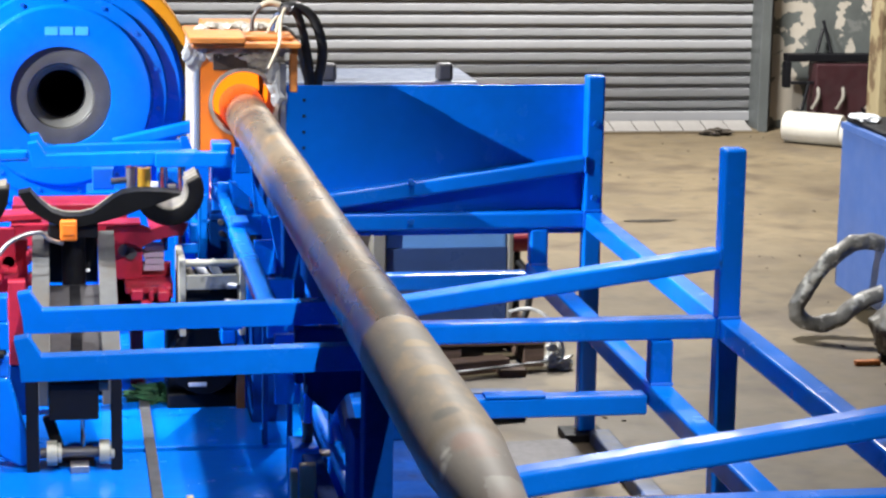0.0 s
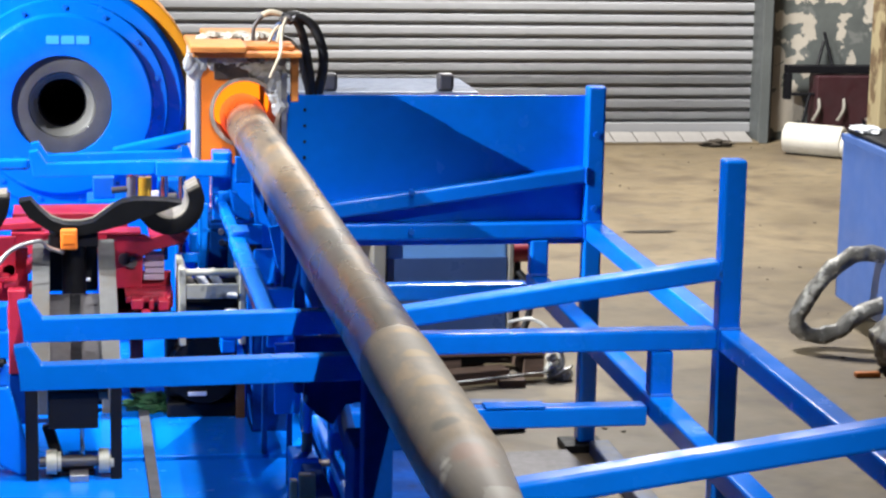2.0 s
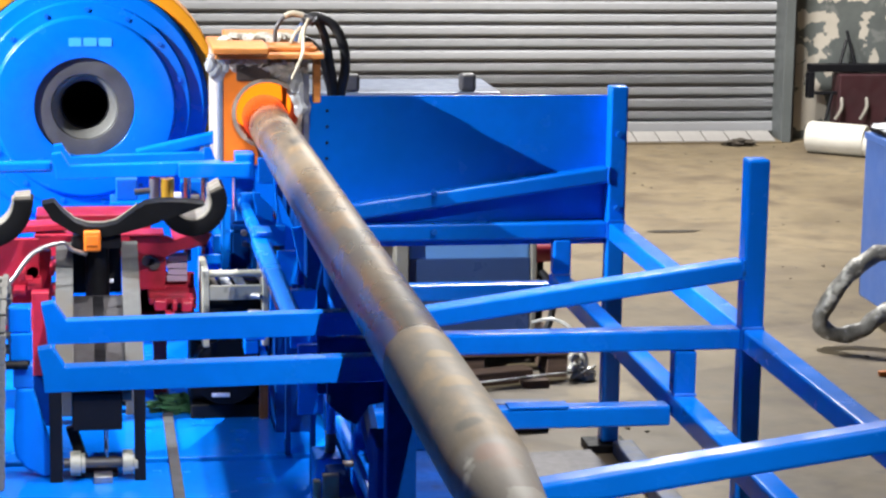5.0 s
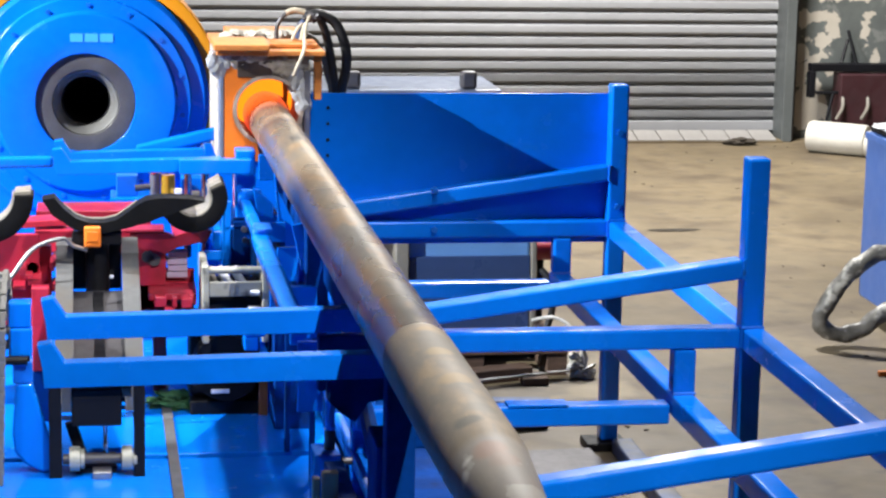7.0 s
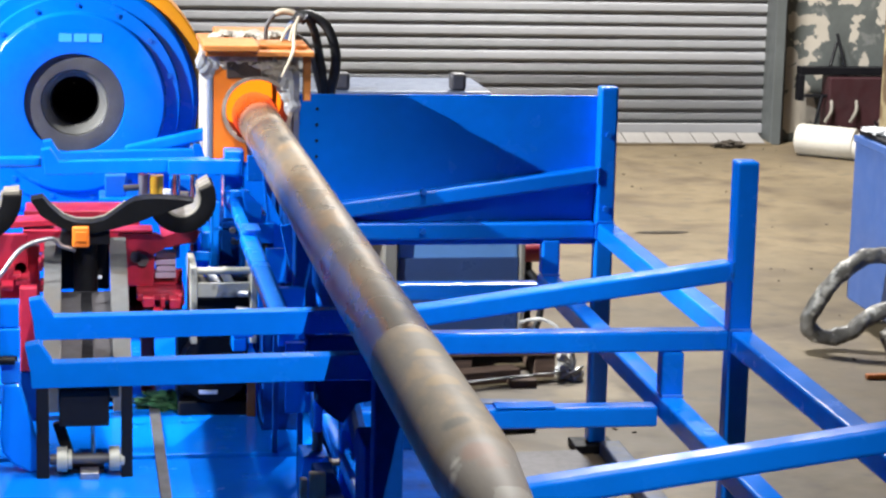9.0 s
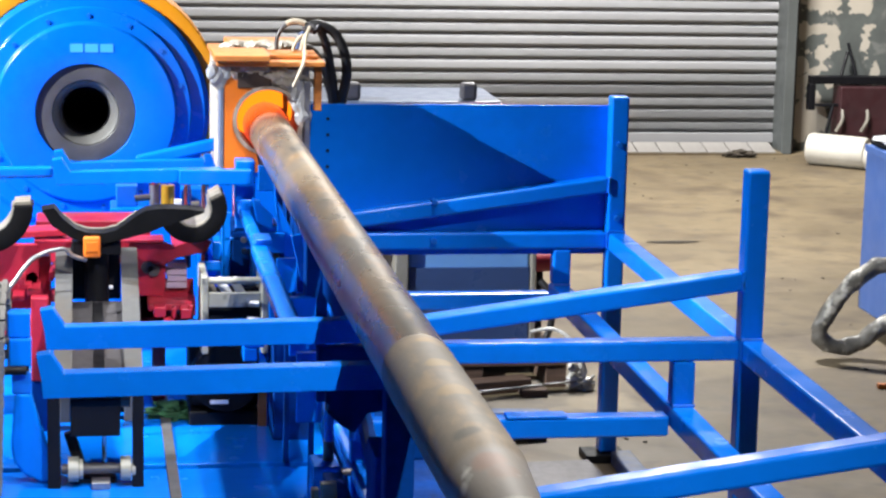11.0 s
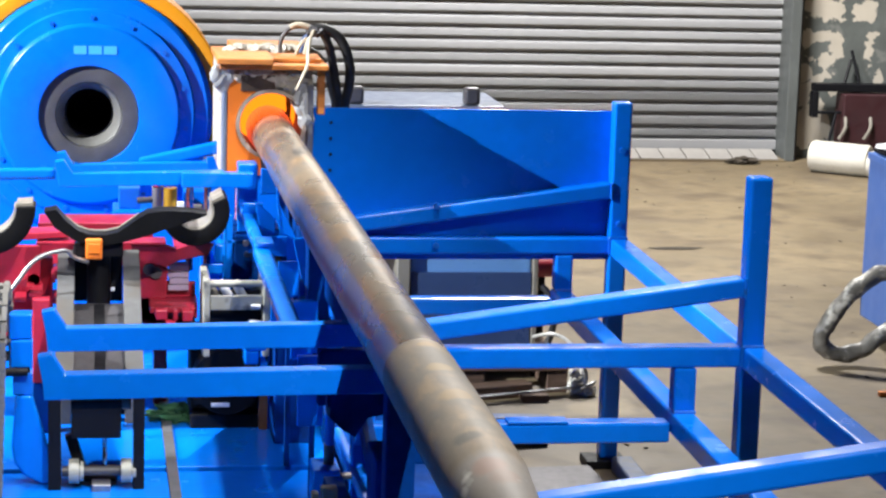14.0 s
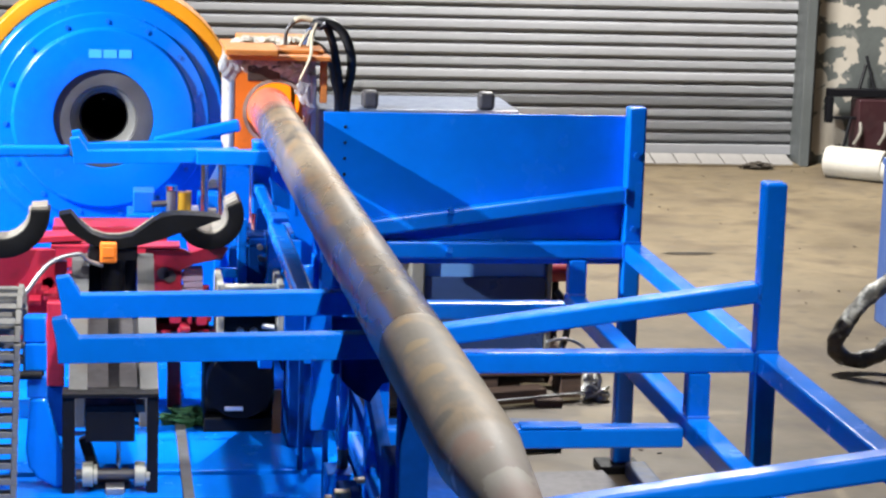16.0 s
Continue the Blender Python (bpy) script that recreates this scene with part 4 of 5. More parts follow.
def gear_unit():
    g = thing("gear_unit", "grey and black winch gear unit with drum and side plates", "winch")
    for x in (-1.37, -1.195):
        boxpart("side_plate", CAST_GREY, g, (x, x + 0.02, -0.72, -0.5, 0.56, 0.79), 0.004)
    boxpart("front_plate", CAST_GREY, g, (-1.349, -1.196, -0.712, -0.70, 0.698, 0.742), 0.003)
    for x, lean in ((-1.32, 0.03), (-1.27, 0.05), (-1.235, 0.04)):
        rodpart("brake_rod", LINER if x < -1.3 else CHALK, g, (x - lean, -0.64, 0.77), (x, -0.64, 0.698), 0.013, 12)
    rodpart("drum_bolt", STEEL, g, (-1.3, -0.69, 0.64), (-1.3, -0.674, 0.64), 0.012, 6)
    rodpart("drum_bolt", STEEL, g, (-1.26, -0.69, 0.64), (-1.26, -0.674, 0.64), 0.012, 6)
    for z in (0.775,):
        rodpart("tie_bar", CAST_GREY, g, (-1.35, -0.7, z), (-1.196, -0.7, z), 0.011, 14)
    rodpart("drum", BLACK_STEEL, g, (-1.348, -0.6, 0.66), (-1.197, -0.6, 0.66), 0.075, 24)
    boxpart("motor", BLACK_STEEL, g, (-1.40, -1.19, -0.58, -0.4, 0.36, 0.6), 0.02)
    rodpart("fan_cover", BLACK_STEEL, g, (-1.295, -0.66, 0.47), (-1.295, -0.58, 0.47), 0.1, 28)
    boxpart("label_plate", CHALK, g, (-1.341, -1.287, -0.67, -0.661, 0.396, 0.407), 0.001, "white rating plate")
    boxpart("foot", BLACK_STEEL, g, (-1.4, -1.19, -0.62, -0.4, BED, 0.36), 0.004)


gear_unit()


def hydraulic_block():
    """Valve block with brass and steel fittings behind the cradles."""
    v = thing("valve_block", "blue hydraulic valve block with brass and steel fittings", "valve")
    boxpart("base", BLUE, v, (-1.62, -1.3, 0.28, 0.45, 0.84, 0.87), 0.005)
    for x in (-1.61, -1.33):
        boxpart("leg", BLUE, v, (x, x + 0.025, 0.32, 0.4, BED + 0.05, 0.839), 0.004)
    boxpart("body", BLUE_DIRTY, v, (-1.60, -1.53, 0.32, 0.42, 0.87, 0.94), 0.004)
    rodpart("fitting", STEEL, v, (-1.475, 0.3, 0.87), (-1.475, 0.3, 0.95), 0.017, 14)
    rodpart("cap", CHROME, v, (-1.475, 0.3, 0.95), (-1.475, 0.3, 0.965), 0.021, 14)
    rodpart("side_fitting", DARK_STEEL, v, (-1.54, 0.3, 0.9), (-1.485, 0.3, 0.905), 0.011, 12)
    rodpart("brass_cap", BRASS, v, (-1.432, 0.3, 0.87), (-1.432, 0.3, 0.945), 0.024, 18)
    boxpart("coil", CHALK, v, (-1.41, -1.385, 0.27, 0.3, 0.87, 0.9), 0.003)
    boxpart("coil", LINER, v, (-1.375, -1.325, 0.27, 0.31, 0.86, 0.89), 0.003)
    boxpart("body", BLUE, v, (-1.385, -1.3, 0.32, 0.42, 0.87, 0.93), 0.004)
    v.location = (0, 0, -0.05)


hydraulic_block()


# ---- lifting frame: two columns, a beam and four arms, all on one slide ----
def lifting_arms():
    """The moving part of the lift; rests with the arms just below the pipe."""
    a = thing("lifting_arm_frame", "blue lifting frame with hooked arms under the pipe", "lifting arms")
    for y, xt, z, tall in ((-2.37, -1.045, 1.03, 0.053), (-2.785, -1.045, 1.03, 0.053), (-0.3, -1.29, 1.044, 0.042), (0.12, -1.32, 1.008, 0.04)):
        bm = bmesh.new()
        prof = [(xt, z), (-1.747, z - 0.011), (-1.773, z + 0.03), (-1.801, z + 0.025), (-1.791, z - 0.025), (-1.788, z - tall - 0.009), (xt, z - tall)]
        f = [bm.verts.new((x, y, zz)) for x, zz in prof]
        b = [bm.verts.new((x, y + 0.04, zz)) for x, zz in prof]
        bm.faces.new(f)
        bm.faces.new(b[::-1])
        for i in range(len(prof)):
            j = (i + 1) % len(prof)
            bm.faces.new((f[i], b[i], b[j], f[j]))
        part("arm", bm, BLUE, a, "", 0.002)
    # Dark brackets and beam: blue darkened to paint in the pipe's shade.
    boxpart("bracket", SHADE_NAVY, a, (-1.2, -1.04, -2.36, -2.33, 0.84, 0.965), 0.004)
    platepart("bracket", SHADE_NAVY, a, -2.76, 0.03, [(-1.222, 0.97), (-1.05, 0.97), (-1.075, 0.93), (-1.138, 0.92), (-1.164, 0.879), (-1.193, 0.897), (-1.222, 0.927)], 0)
    boxpart("bracket", BLUE, a, (-1.42, -1.2, -0.345, -0.305, 1.0, 1.045), 0.003)
    barpart("tilted_bar", BLUE, a, (-1.54, 0.2, 1.008), (-1.262, 0.2, 1.072), 0.04, 0.04)
    barpart("tilted_bar", BLUE, a, (-2.2, -0.2, 1.03), (-1.8, -0.2, 1.036), 0.03, 0.035)
    boxpart("upright", BLUE, a, (-1.245, -1.185, -0.29, -0.21, 0.84, 1.065), 0.005)
    boxpart("side_plate", BLUE, a, (-1.18, -1.10, -0.345, -0.33, 0.98, 1.06), 0.003)
    barpart("guide_bar", BLUE, a, (-1.225, -0.2, 0.94), (-1.222, -0.95, 0.937), 0.036, 0.03)
    barpart("guide_bar", BLUE, a, (-1.222, -0.98, 0.935), (-1.22, -2.0, 0.928), 0.05, 0.03)
    boxpart("joint_plate", BLUE_DIRTY, a, (-1.235, -1.19, -1.0, -0.9, 0.94, 0.952), 0.002)
    platepart("gusset", BLUE, a, -0.6, 0.01, [(-1.217, 1.005), (-1.155, 0.949), (-1.154, 0.906), (-1.201, 0.923)])
    platepart("rib", BLUE, a, -0.6, 0.01, [(-1.153, 1.042), (-1.148, 1.042), (-1.128, 0.889), (-1.14, 0.889)])
    platepart("gusset", BLUE, a, -1.2, 0.01, [(-1.155, 1.0), (-1.123, 1.005), (-1.115, 0.876), (-1.128, 0.876)])
    platepart("gusset", BLUE_DIRTY, a, -1.9, 0.01, [(-1.095, 0.86), (-1.02, 0.86), (-0.988, 0.763), (-0.989, 0.71), (-1.02, 0.763), (-1.085, 0.8)], 0)
    boxpart("beam", SHADE_NAVY, a, (-1.078, -1.02, -2.9, 0.2, 0.86, 0.925), 0.005)
    for y in (-0.14, -0.02):
        rodpart("rod", CHROME, a, (-1.225, y, 0.6), (-1.225, y, 0.98), 0.013, 16, "bright chrome piston rod")
    for x in (-1.385, -1.33):
        rodpart("rod", CHROME, a, (x, -0.12, 0.7), (x, -0.12, 0.99), 0.012, 16, "bright chrome piston rod")
    return a


lift = lifting_arms()


def lift_base():
    b = thing("lift_base", "blue fixed lift columns with guides and cylinders", "lift column")
    # Dark columns, feet and saddles here carry painted shade, not another paint.
    boxpart("column", SHADE_NAVY, b, (-1.105, -1.065, -2.66, -2.5, BED, 0.80), 0.006)
    boxpart("column", SHADE_NAVY, b, (-1.28, -1.17, -0.2, 0.02, BED, 0.84), 0.006)
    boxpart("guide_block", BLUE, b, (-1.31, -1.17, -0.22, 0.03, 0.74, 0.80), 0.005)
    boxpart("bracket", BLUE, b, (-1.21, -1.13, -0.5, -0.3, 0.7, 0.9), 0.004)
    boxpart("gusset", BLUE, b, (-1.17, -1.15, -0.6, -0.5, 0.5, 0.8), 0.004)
    boxpart("rail_channel", SHADE_NAVY, b, (-1.12, -1.07, -2.44, -1.75, 0.42, 0.5), 0.005)
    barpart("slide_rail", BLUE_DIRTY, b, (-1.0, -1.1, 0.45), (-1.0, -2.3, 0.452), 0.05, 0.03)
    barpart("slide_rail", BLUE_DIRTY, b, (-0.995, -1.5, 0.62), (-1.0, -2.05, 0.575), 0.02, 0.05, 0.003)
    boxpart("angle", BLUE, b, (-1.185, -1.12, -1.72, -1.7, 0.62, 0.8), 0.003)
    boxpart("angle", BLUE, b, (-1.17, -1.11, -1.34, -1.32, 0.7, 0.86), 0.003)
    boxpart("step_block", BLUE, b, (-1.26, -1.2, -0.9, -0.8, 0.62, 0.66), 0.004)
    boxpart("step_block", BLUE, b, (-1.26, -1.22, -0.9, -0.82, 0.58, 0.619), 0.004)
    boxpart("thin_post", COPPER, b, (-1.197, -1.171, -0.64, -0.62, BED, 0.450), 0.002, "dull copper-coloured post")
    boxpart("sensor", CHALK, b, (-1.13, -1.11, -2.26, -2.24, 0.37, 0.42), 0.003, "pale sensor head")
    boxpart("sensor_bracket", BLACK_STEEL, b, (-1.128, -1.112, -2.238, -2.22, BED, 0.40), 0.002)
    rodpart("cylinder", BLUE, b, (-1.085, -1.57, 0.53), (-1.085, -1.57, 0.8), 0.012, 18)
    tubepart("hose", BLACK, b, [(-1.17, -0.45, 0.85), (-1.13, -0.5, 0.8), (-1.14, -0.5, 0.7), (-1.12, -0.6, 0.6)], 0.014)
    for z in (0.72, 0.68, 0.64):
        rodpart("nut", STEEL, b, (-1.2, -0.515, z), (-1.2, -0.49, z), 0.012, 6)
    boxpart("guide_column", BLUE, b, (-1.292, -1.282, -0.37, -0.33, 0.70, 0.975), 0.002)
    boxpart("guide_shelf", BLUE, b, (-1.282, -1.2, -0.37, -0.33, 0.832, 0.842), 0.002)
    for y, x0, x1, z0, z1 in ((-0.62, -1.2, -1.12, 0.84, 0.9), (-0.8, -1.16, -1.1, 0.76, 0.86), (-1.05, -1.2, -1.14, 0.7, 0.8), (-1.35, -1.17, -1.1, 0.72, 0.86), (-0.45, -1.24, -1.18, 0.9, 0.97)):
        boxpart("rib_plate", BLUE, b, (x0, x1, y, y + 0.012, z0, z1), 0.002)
        boxpart("rib_foot", SHADE_NAVY, b, (x1 - 0.015, x1, y + 0.013, y + 0.03, BED, z1 - 0.02), 0.002)
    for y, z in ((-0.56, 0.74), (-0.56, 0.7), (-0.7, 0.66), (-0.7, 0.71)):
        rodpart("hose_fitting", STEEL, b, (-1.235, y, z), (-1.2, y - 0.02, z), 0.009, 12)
    # Added filler: its dark colour stands for the shaded gap under the pipe.
    boxpart("dark_gap_beam", SHADE_NAVY, b, (-0.965, -0.72, -3.25, -0.4, 0.0, 0.3), 0.006)
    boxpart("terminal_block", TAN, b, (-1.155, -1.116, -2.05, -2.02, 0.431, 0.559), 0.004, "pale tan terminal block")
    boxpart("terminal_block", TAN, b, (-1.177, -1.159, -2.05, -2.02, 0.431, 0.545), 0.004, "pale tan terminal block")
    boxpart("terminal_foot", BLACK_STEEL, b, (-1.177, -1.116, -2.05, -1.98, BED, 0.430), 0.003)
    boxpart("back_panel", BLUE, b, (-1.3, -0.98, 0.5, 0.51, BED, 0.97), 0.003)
    # Two added sheets hide the floor, dark like the shade beneath the pipe.
    boxpart("dark_gap_panel", SHADE_NAVY, b, (-0.985, -0.97, -2.15, -0.801, 0.0, 0.50), 0.003)
    boxpart("dark_gap_panel", SHADE_NAVY, b, (-0.985, -0.97, -0.8, 0.3, 0.0, 0.80), 0.003)
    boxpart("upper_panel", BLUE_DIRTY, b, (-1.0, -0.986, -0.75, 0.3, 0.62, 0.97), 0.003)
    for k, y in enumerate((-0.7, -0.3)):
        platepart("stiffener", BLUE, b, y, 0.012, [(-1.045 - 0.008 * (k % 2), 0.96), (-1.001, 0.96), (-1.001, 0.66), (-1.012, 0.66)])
    boxpart("inner_column", SHADE_NAVY, b, (-1.165, -1.05, -0.80, -0.62, BED, 0.72), 0.005)
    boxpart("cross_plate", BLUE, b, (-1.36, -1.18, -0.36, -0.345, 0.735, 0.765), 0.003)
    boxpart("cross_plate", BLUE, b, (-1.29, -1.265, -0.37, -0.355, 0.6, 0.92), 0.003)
    boxpart("pump_block", SHADE_NAVY, b, (-1.262, -1.19, -0.37, -0.30, 0.73, 0.86), 0.006)
    for x, z in ((-1.225, 0.835), (-1.222, 0.8), (-1.205, 0.795)):
        rodpart("fitting", STEEL, b, (x, -0.385, z), (x, -0.371, z), 0.009, 12)
    boxpart("front_block", BLUE, b, (-1.13, -1.06, -1.62, -1.5, BED, 0.476), 0.005)
    rodpart("valve", DARK_STEEL, b, (-1.085, -1.56, 0.4765), (-1.085, -1.56, 0.53), 0.014, 14)
    rodpart("valve_cap", DARK_STEEL, b, (-1.06, -1.6, 0.455), (-1.03, -1.6, 0.455), 0.01, 12)
    barpart("guide_rail", SHADE_NAVY, b, (-1.06, -2.4, 0.66), (-1.03, -1.5, 0.8), 0.03, 0.05, 0.004)
    barpart("guide_rail", BLUE, b, (-1.075, -1.45, 0.55), (-1.06, -0.9, 0.62), 0.012, 0.09, 0.002)
    # saddles that carry the pipe
    for y in (-2.95, -1.3):
        boxpart("saddle", SHADE_NAVY, b, (-1.125, -1.066, y, y + 0.06, 0.6, 1.0535), 0.005)


lift_base()


# ---- things behind and beside the rack ----
def floor_motor():
    m = thing("power_unit", "blue steel power unit with beige ends on a wooden pallet", "power unit")
    boxpart("case", UNIT_BLUE, m, (-0.481, -0.008, 1.25, 1.8, 0.106, 0.56), 0.012)
    boxpart("lower_case", UNIT_DARK, m, (-0.479, -0.01, 1.235, 1.249, 0.11, 0.42), 0.002, "dark blue perforated lower casing")
    boxpart("end_plate", BEIGE, m, (-0.535, -0.483, 1.22, 1.8, 0.106, 0.57), 0.006, "beige end plate")
    boxpart("end_plate", BEIGE, m, (-0.006, 0.013, 1.22, 1.8, 0.106, 0.57), 0.004, "beige end plate")


def pallet():
    p = thing("pallet", "dark worn wooden pallet on the floor", "pallet")
    for i in range(5):
        boxpart("board", PALLET, p, (-0.65, 0.1, 1.0 + i * 0.19, 1.13 + i * 0.19, 0.086, 0.1055), 0.004)
    for x in (-0.6, -0.3, 0.02):
        boxpart("block", PALLET, p, (x, x + 0.08, 1.01, 1.88, 0.0, 0.085), 0.004)


def control_box():
    b = thing("grey_box", "pale grey steel box with two dark knobs", "box")
    boxpart("body", PALE_GREY, b, (-0.9, -0.13, 1.25, 1.7, 0.521, 1.06), 0.01, "pale grey painted body")
    for x in (-0.735, -0.29):
        boxpart("knob", DARK_STEEL, b, (x, x + 0.062, 1.26, 1.32, 1.0605, 1.128), 0.014, "dark moulded knob")
    for x, y in ((-0.84, 1.32), (-0.84, 1.6)):
        boxpart("leg", DARK_STEEL, b, (x, x + 0.03, y, y + 0.03, 0.0, 0.5205), 0.003)


def red_hose_end():
    r = thing("red_valve_wheel", "red painted valve handle beside the power unit", "valve")
    rodpart("rim", RED, r, (0.03, 1.5, 0.385), (0.13, 1.55, 0.375), 0.036, 18)
    rodpart("stem", BLACK_STEEL, r, (0.09, 1.53, 0.0), (0.09, 1.53, 0.36), 0.014, 12)


def black_hose():
    h = thing("black_hose", "short black rubber hose hanging beside the power unit", "hose")
    tubepart("hose", BLACK, h, [(0.03, 1.22, 0.37), (0.06, 1.2, 0.33), (0.075, 1.19, 0.27), (0.07, 1.19, 0.2), (0.05, 1.19, 0.13), (0.07, 1.19, 0.1065)], 0.014)


def dark_scrap():
    for i, (x, y, l, w, t, a) in enumerate(((-0.55, 0.8, 0.5, 0.05, 0.03, 8), (-0.35, 0.62, 0.6, 0.07, 0.02, -6), (-0.2, 0.95, 0.3, 0.08, 0.05, 15), (-0.7, 0.45, 0.5, 0.12, 0.015, 3), (-0.2, -0.25, 0.34, 0.4, 0.02, 4), (-0.5, -0.2, 0.22, 0.4, 0.012, -7), (-0.28, 0.28, 0.3, 0.1, 0.03, 12))):
        s = thing("scrap_piece", "dark flat steel scrap piece on the floor", "scrap", group="floor scrap")
        boxpart("bar", (BLACK_STEEL, BLUE_DULL, PALLET, DARK_STEEL, DARK_STEEL, SHADE_NAVY, BLACK_STEEL)[i], s, (-l / 2, l / 2, -w / 2, w / 2, 0.0, t), 0.004)
        s.matrix_world = pose(x, y, 0, 0, 0, a)


def scrap():
    s = thing("steel_strip", "thin bare steel strip lying on floor debris", "scrap")
    barpart("strip", STEEL, s, (-0.6, 0.72, 0.034), (0.125, 0.975, 0.034), 0.022, 0.006, 0.001)
    boxpart("prop", PALLET, s, (-0.5, -0.4, 0.74, 0.83, 0.0, 0.0275), 0.004)
    boxpart("prop", PALLET, s, (-0.1, 0.0, 0.86, 0.95, 0.0, 0.0275), 0.004)
    p = thing("plastic_wrap", "crumpled clear plastic wrap and pale strapping on the floor", "wrap")
    for line, r in (([(-0.03, 1.08, 0.2), (0.05, 1.06, 0.215), (0.115, 1.03, 0.18), (0.152, 1.0, 0.09), (0.15, 0.97, 0.02), (0.1, 0.95, 0.012)], 0.007),
                    ([(0.11, 1.0, 0.01), (0.12, 1.0, 0.11), (0.14, 0.98, 0.13), (0.165, 0.97, 0.07), (0.14, 0.96, 0.012)], 0.006),
                    ([(0.11, 0.96, 0.01), (0.16, 0.94, 0.04), (0.2, 0.98, 0.05), (0.19, 1.03, 0.012)], 0.005)):
        tubepart("strap", CLEAR_WRAP, p, line, r, 8)
    for k, (x, y, z, w) in enumerate(((0.135, 1.0, 0.03, 0.035), (0.155, 1.02, 0.06, 0.025), (0.12, 0.985, 0.08, 0.02), (0.17, 0.97, 0.02, 0.03))):
        bm = bmesh.new()
        lump(bm, (x, y, z), (w, w * 1.2, w * 0.8), 6.1 + k, 0.4, 3)
        part("sheet", bm, CLEAR_WRAP, p)


def glove():
    g = thing("work_glove", "dirty dark work glove lying on the floor", "glove")
    bm = bmesh.new()
    lump(bm, (2.49, 6.9, 0.022), (0.095, 0.05, 0.024), 1.0, 0.6, 4)
    part("cloth", bm, GLOVE, g, "", 0, True)


def white_drum(at, r, length, yaw):
    d = thing("plastic_drum", "white plastic drum lying on its side", "drum", group="plastic drums")
    bm = bmesh.new()
    hoop(bm, (0, 0, r), "y", [(0.02, 0.0), (r * 0.93, 0.0), (r, 0.015), (r, length * 0.3), (r * 1.02, length * 0.33), (r, length * 0.36), (r, length * 0.66), (r * 1.02, length * 0.69), (r, length * 0.72), (r, length - 0.015), (r * 0.93, length), (0.02, length)], 36)
    part("shell", bm, WHITE_DRUM, d, "", 0, True)
    bm = bmesh.new()
    hoop(bm, (0, 0, r), "y", [(0.005, -0.012), (r * 0.5, -0.012), (r * 0.5, -0.001), (0.005, -0.001)], 24)
    part("lid", bm, WHITE_DRUM, d, "", 0, True)
    d.matrix_world = pose(*at, 0, 0, yaw)
    return d


def trolley():
    t = thing("tool_trolley", "dark maroon tool trolley with black frame against the wall", "trolley")
    boxpart("case", MAROON, t, (3.17, 3.62, 6.98, 7.15, 0.06, 0.45), 0.01)
    boxpart("lid", BLACK_STEEL, t, (2.985, 3.66, 7.03, 7.12, 0.462, 0.512), 0.006)
    boxpart("shelf", BLACK_STEEL, t, (3.02, 3.5, 7.02, 7.045, 0.315, 0.335), 0.005)
    boxpart("side", BLACK_STEEL, t, (2.975, 3.018, 7.03, 7.1, 0.29, 0.4615), 0.006)
    for a, b in (((3.04, 6.95, 0.0), (3.14, 7.03, 0.33)), ((3.6, 6.95, 0.0), (3.38, 7.03, 0.33)), ((3.3, 7.08, 0.5125), (3.26, 7.15, 0.72)), ((3.2, 7.08, 0.5125), (3.26, 7.15, 0.66))):
        rodpart("strut", BLACK_STEEL, t, a, b, 0.011, 10)
    for x in (3.05, 3.22, 3.42):
        tubepart("handle", LINER, t, [(x + 0.09, 6.95, 0.16), (x + 0.13, 6.95, 0.24), (x + 0.14, 7.01, 0.325)], 0.012, 8)
    for x in (3.2, 3.5):
        rodpart("caster", BLACK, t, (x, 6.9, 0.03), (x + 0.03, 6.9, 0.03), 0.03, 14)


def cabinet():
    c = thing("blue_cabinet", "blue sheet-steel welding machine cabinet", "cabinet")
    boxpart("body", CABINET, c, (1.57, 2.2, 1.15, 1.95, 0.09, 0.80), 0.012)
    boxpart("top_lid", BLACK_STEEL, c, (1.58, 2.19, 1.16, 1.94, 0.801, 0.82), 0.01)
    boxpart("edge_trim", CABINET, c, (1.562, 1.5695, 1.16, 1.945, 0.77, 0.80), 0.003)
    for x, y in ((1.65, 1.22), (2.1, 1.22), (1.65, 1.86), (2.1, 1.86)):
        rodpart("caster", BLACK, c, (x, y, 0.045), (x + 0.035, y, 0.045), 0.045, 16)
        boxpart("caster_fork", CABINET, c, (x - 0.01, x + 0.045, y - 0.02, y + 0.02, 0.06, 0.0895), 0.003)


def white_cloth():
    c = thing("white_cloth", "crumpled white plastic sheet lying on the blue cabinet", "cloth")
    bm = bmesh.new()
    lump(bm, (1.63, 1.84, 0.832), (0.055, 0.1, 0.014), 4.4, 0.5, 3)
    part("sheet", bm, CLOTH, c)


def hose_loop():
    h = thing("wrapped_hose", "thick grey tape-wrapped cable hose looped on the floor", "hose")
    line = HOSE
    bm = bmesh.new()
    tube(bm, line, 0.034, 16, 14)
    for v in bm.verts:
        v.co += Vector((noise.noise(v.co * 22), noise.noise(v.co * 22 + Vector((7, 0, 0))), noise.noise(v.co * 22 + Vector((0, 9, 0))))) * 0.008
    part("hose", bm, WRAP, h, "", 0, True)
    c = thing("copper_clamp", "copper cable lug on a dirty grey bag", "clamp")
    boxpart("lug", COPPER, c, (1.3, 1.4, 0.895, 0.925, 0.0, 0.02), 0.005)
    bm = bmesh.new()
    lump(bm, (1.52, 1.02, 0.11), (0.11, 0.11, 0.12), 5.0, 0.3)
    part("bag", bm, WRAP, c, "dirty grey bag", 0, True)


def pillar():
    structure(boxpart("pillar", POST_PAINT, None, (3.16, 3.36, 5.8, 6.0, 0, 6), 0.01), "worn brown and cream painted post", "pillar")


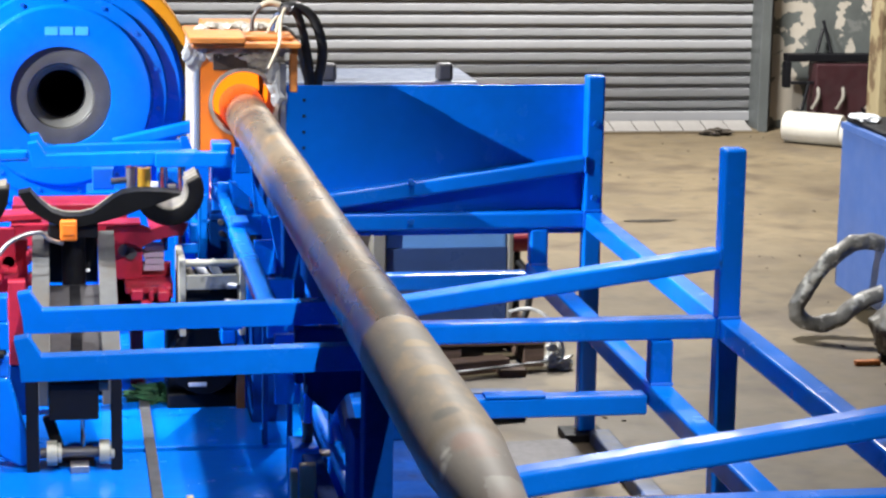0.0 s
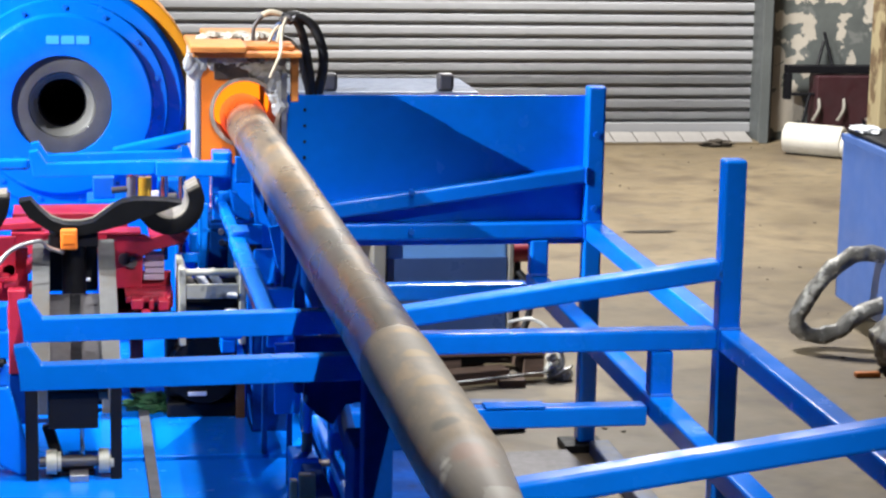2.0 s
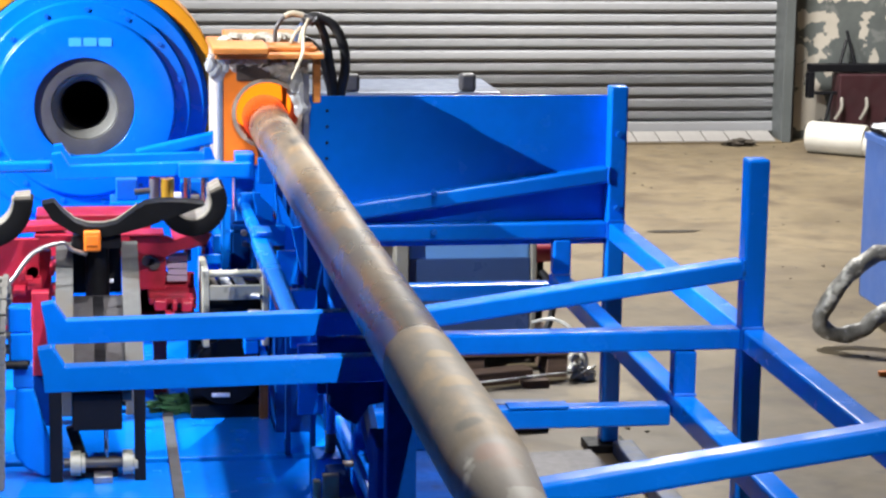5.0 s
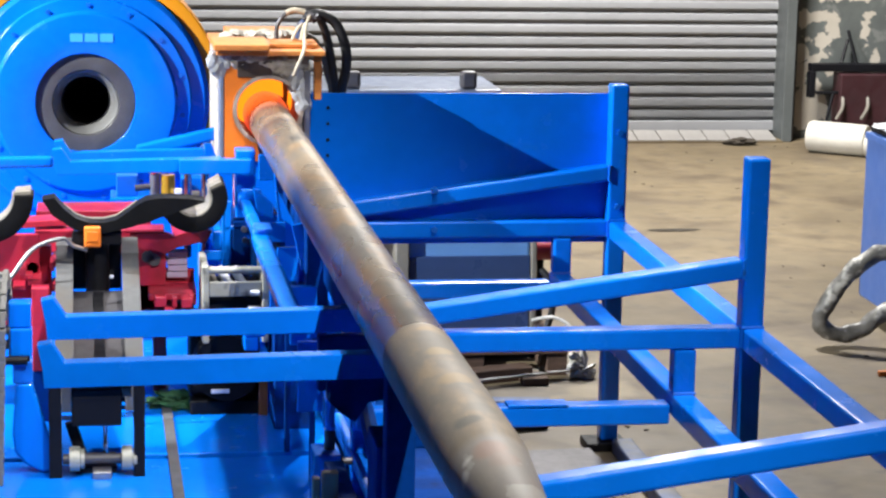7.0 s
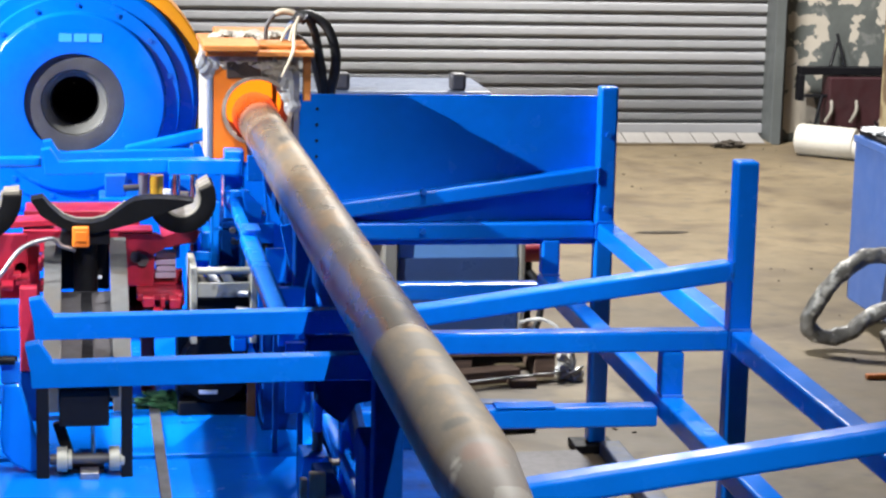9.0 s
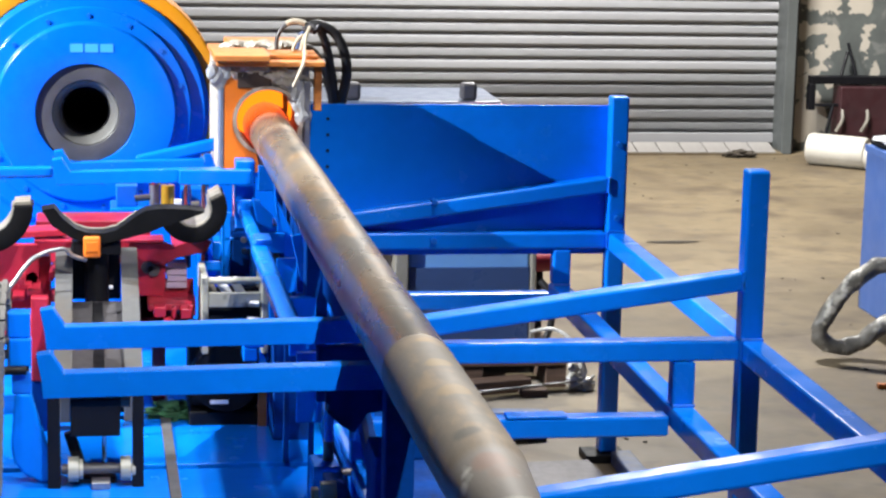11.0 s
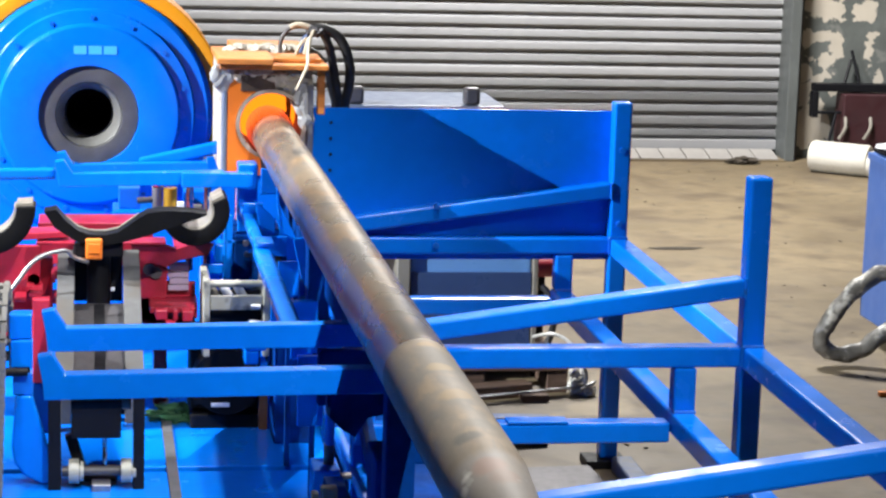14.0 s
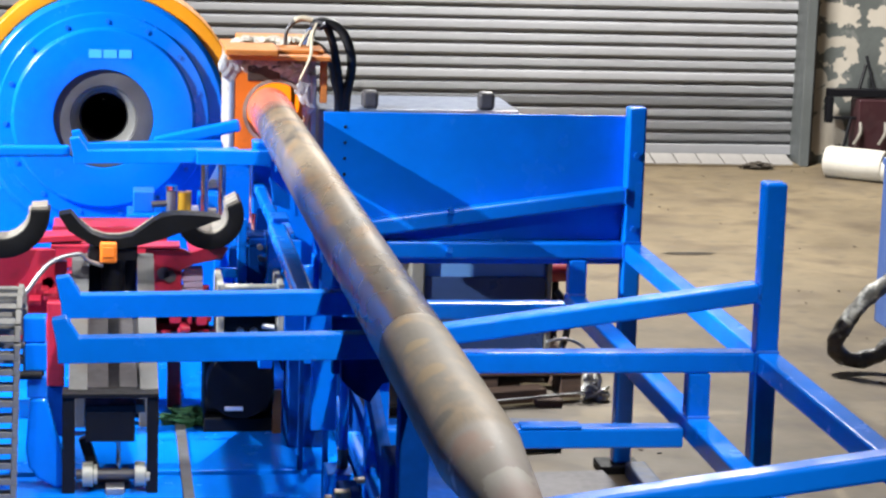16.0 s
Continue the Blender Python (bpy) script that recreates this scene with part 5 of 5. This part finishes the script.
def rag():
    r = thing("green_rag", "crumpled green cloth rag on the blue bed", "rag")
    bm = bmesh.new()
    lump(bm, (-1.43, -0.5, BED + 0.012), (0.085, 0.06, 0.026), 2.2, 0.55, 4)
    part("cloth", bm, RAG, r, "", 0, True)


def drag_chain():
    """A cable chain that stands up from the bed and bends back over its top."""
    d = thing("drag_chain", "grey plastic cable drag chain standing on the bed", "cable chain")
    bm = bmesh.new()
    for x in (0, 0.118):
        box(bm, x, x + 0.014, -0.022, 0.022, -0.021, 0.021)
        rod(bm, (x - 0.002, 0, 0.012), (x + 0.016, 0, 0.012), 0.013, 10)
    for z in (-0.012,):
        box(bm, 0.014, 0.118, -0.021, -0.014, z - 0.009, z + 0.009)
        box(bm, 0.014, 0.118, 0.014, 0.021, z - 0.009, z + 0.009)
        box(bm, 0.06, 0.066, -0.014, 0.014, z - 0.006, z + 0.006)
    me = mesh_of("link", bm, CHAIN, 0.002)
    p, a = Vector((0, -1.28, BED + 0.022)), 0.0
    for i in range(22):
        o = new("link", me)
        o.parent = d
        o.matrix_basis = pose(-2.058 + 0.0012 * i, p.y, p.z, -a)
        if i > 8:
            a = min(178, a + 17)
        p += Vector((0, math.sin(radians(a)), math.cos(radians(a)))) * 0.0425


def side_cover():
    c = thing("side_cover", "bright blue curved side cover on the bed", "cover")
    platepart("shell", BLUE, c, -1.19, 0.05, [(-1.893, 0.568), (-1.904, 0.428), (-1.897, 0.378), (-1.87, 0.345), (-1.823, BED + 0.001), (-1.80, BED + 0.006), (-1.797, 0.35), (-1.804, 0.41), (-1.836, 0.521), (-1.85, 0.568)], 0.008)
    boxpart("mount", BLUE_DIRTY, c, (-1.9, -1.848, -1.185, -1.145, 0.5685, 0.63), 0.005)
    boxpart("upper_cover", BLUE, c, (-1.906, -1.847, -1.19, -1.14, 0.645, 0.72), 0.005)
    boxpart("upper_cover", BLUE, c, (-1.91, -1.85, -1.18, -1.13, 0.7205, 0.79), 0.006)
    rodpart("pin", BLACK_STEEL, c, (-1.93, -1.2, 0.637), (-1.86, -1.2, 0.637), 0.012, 14)
    boxpart("bracket", BLACK_STEEL, c, (-1.895, -1.855, -1.18, -1.15, 0.63, 0.645), 0.002)


HOSE = [(1.9, 1.34, 0.3), (1.72, 1.38, 0.36), (1.488, 1.4, 0.386), (1.414, 1.4, 0.358), (1.34, 1.4, 0.305), (1.286, 1.4, 0.236), (1.241, 1.4, 0.167), (1.219, 1.4, 0.116), (1.243, 1.4, 0.071), (1.316, 1.4, 0.048), (1.393, 1.4, 0.069), (1.455, 1.4, 0.113), (1.518, 1.4, 0.151), (1.75, 1.34, 0.24)]


pallet()
floor_motor()
control_box()
scrap()
red_hose_end()
black_hose()
dark_scrap()
glove()
white_drum((2.86, 6.62, 0), 0.1, 0.38, -128)
white_drum((3.15, 6.36, 0), 0.085, 0.3, -128)
trolley()
cabinet()
white_cloth()
hose_loop()
pillar()
rag()
drag_chain()
side_cover()


# ---- what moves ----
def motions():
    rest = (-1.121, 0.0, 1.12)
    rows = [(0, 0, 0, 0), (15.5, 0, 0, 0), (15.6, -0.001, 0.01, -1), (15.75, -0.009, 0.034, -8), (15.9, -0.023, 0.05, -20), (16.0, -0.034, 0.056, -30)]
    walk(pipe, [(t, pose(rest[0] + x, rest[1], rest[2] + z, 0, r, 0.35)) for t, x, z, r in rows])
    rows = [(0, 0), (14.8, 0), (14.95, 0.05), (15.1, 0.17), (15.25, 0.29), (15.4, 0.38), (15.5, 0.4), (16, 0.4)]
    walk(furnace, [(t, pose(0, y, 0)) for t, y in rows])
    rows = [(0, 0), (15.25, 0), (15.35, 0.007), (15.5, 0.027), (15.65, 0.05), (15.8, 0.07), (15.9, 0.078), (16, 0.081)]
    walk(lift, [(t, pose(0, 0, z)) for t, z in rows])


motions()
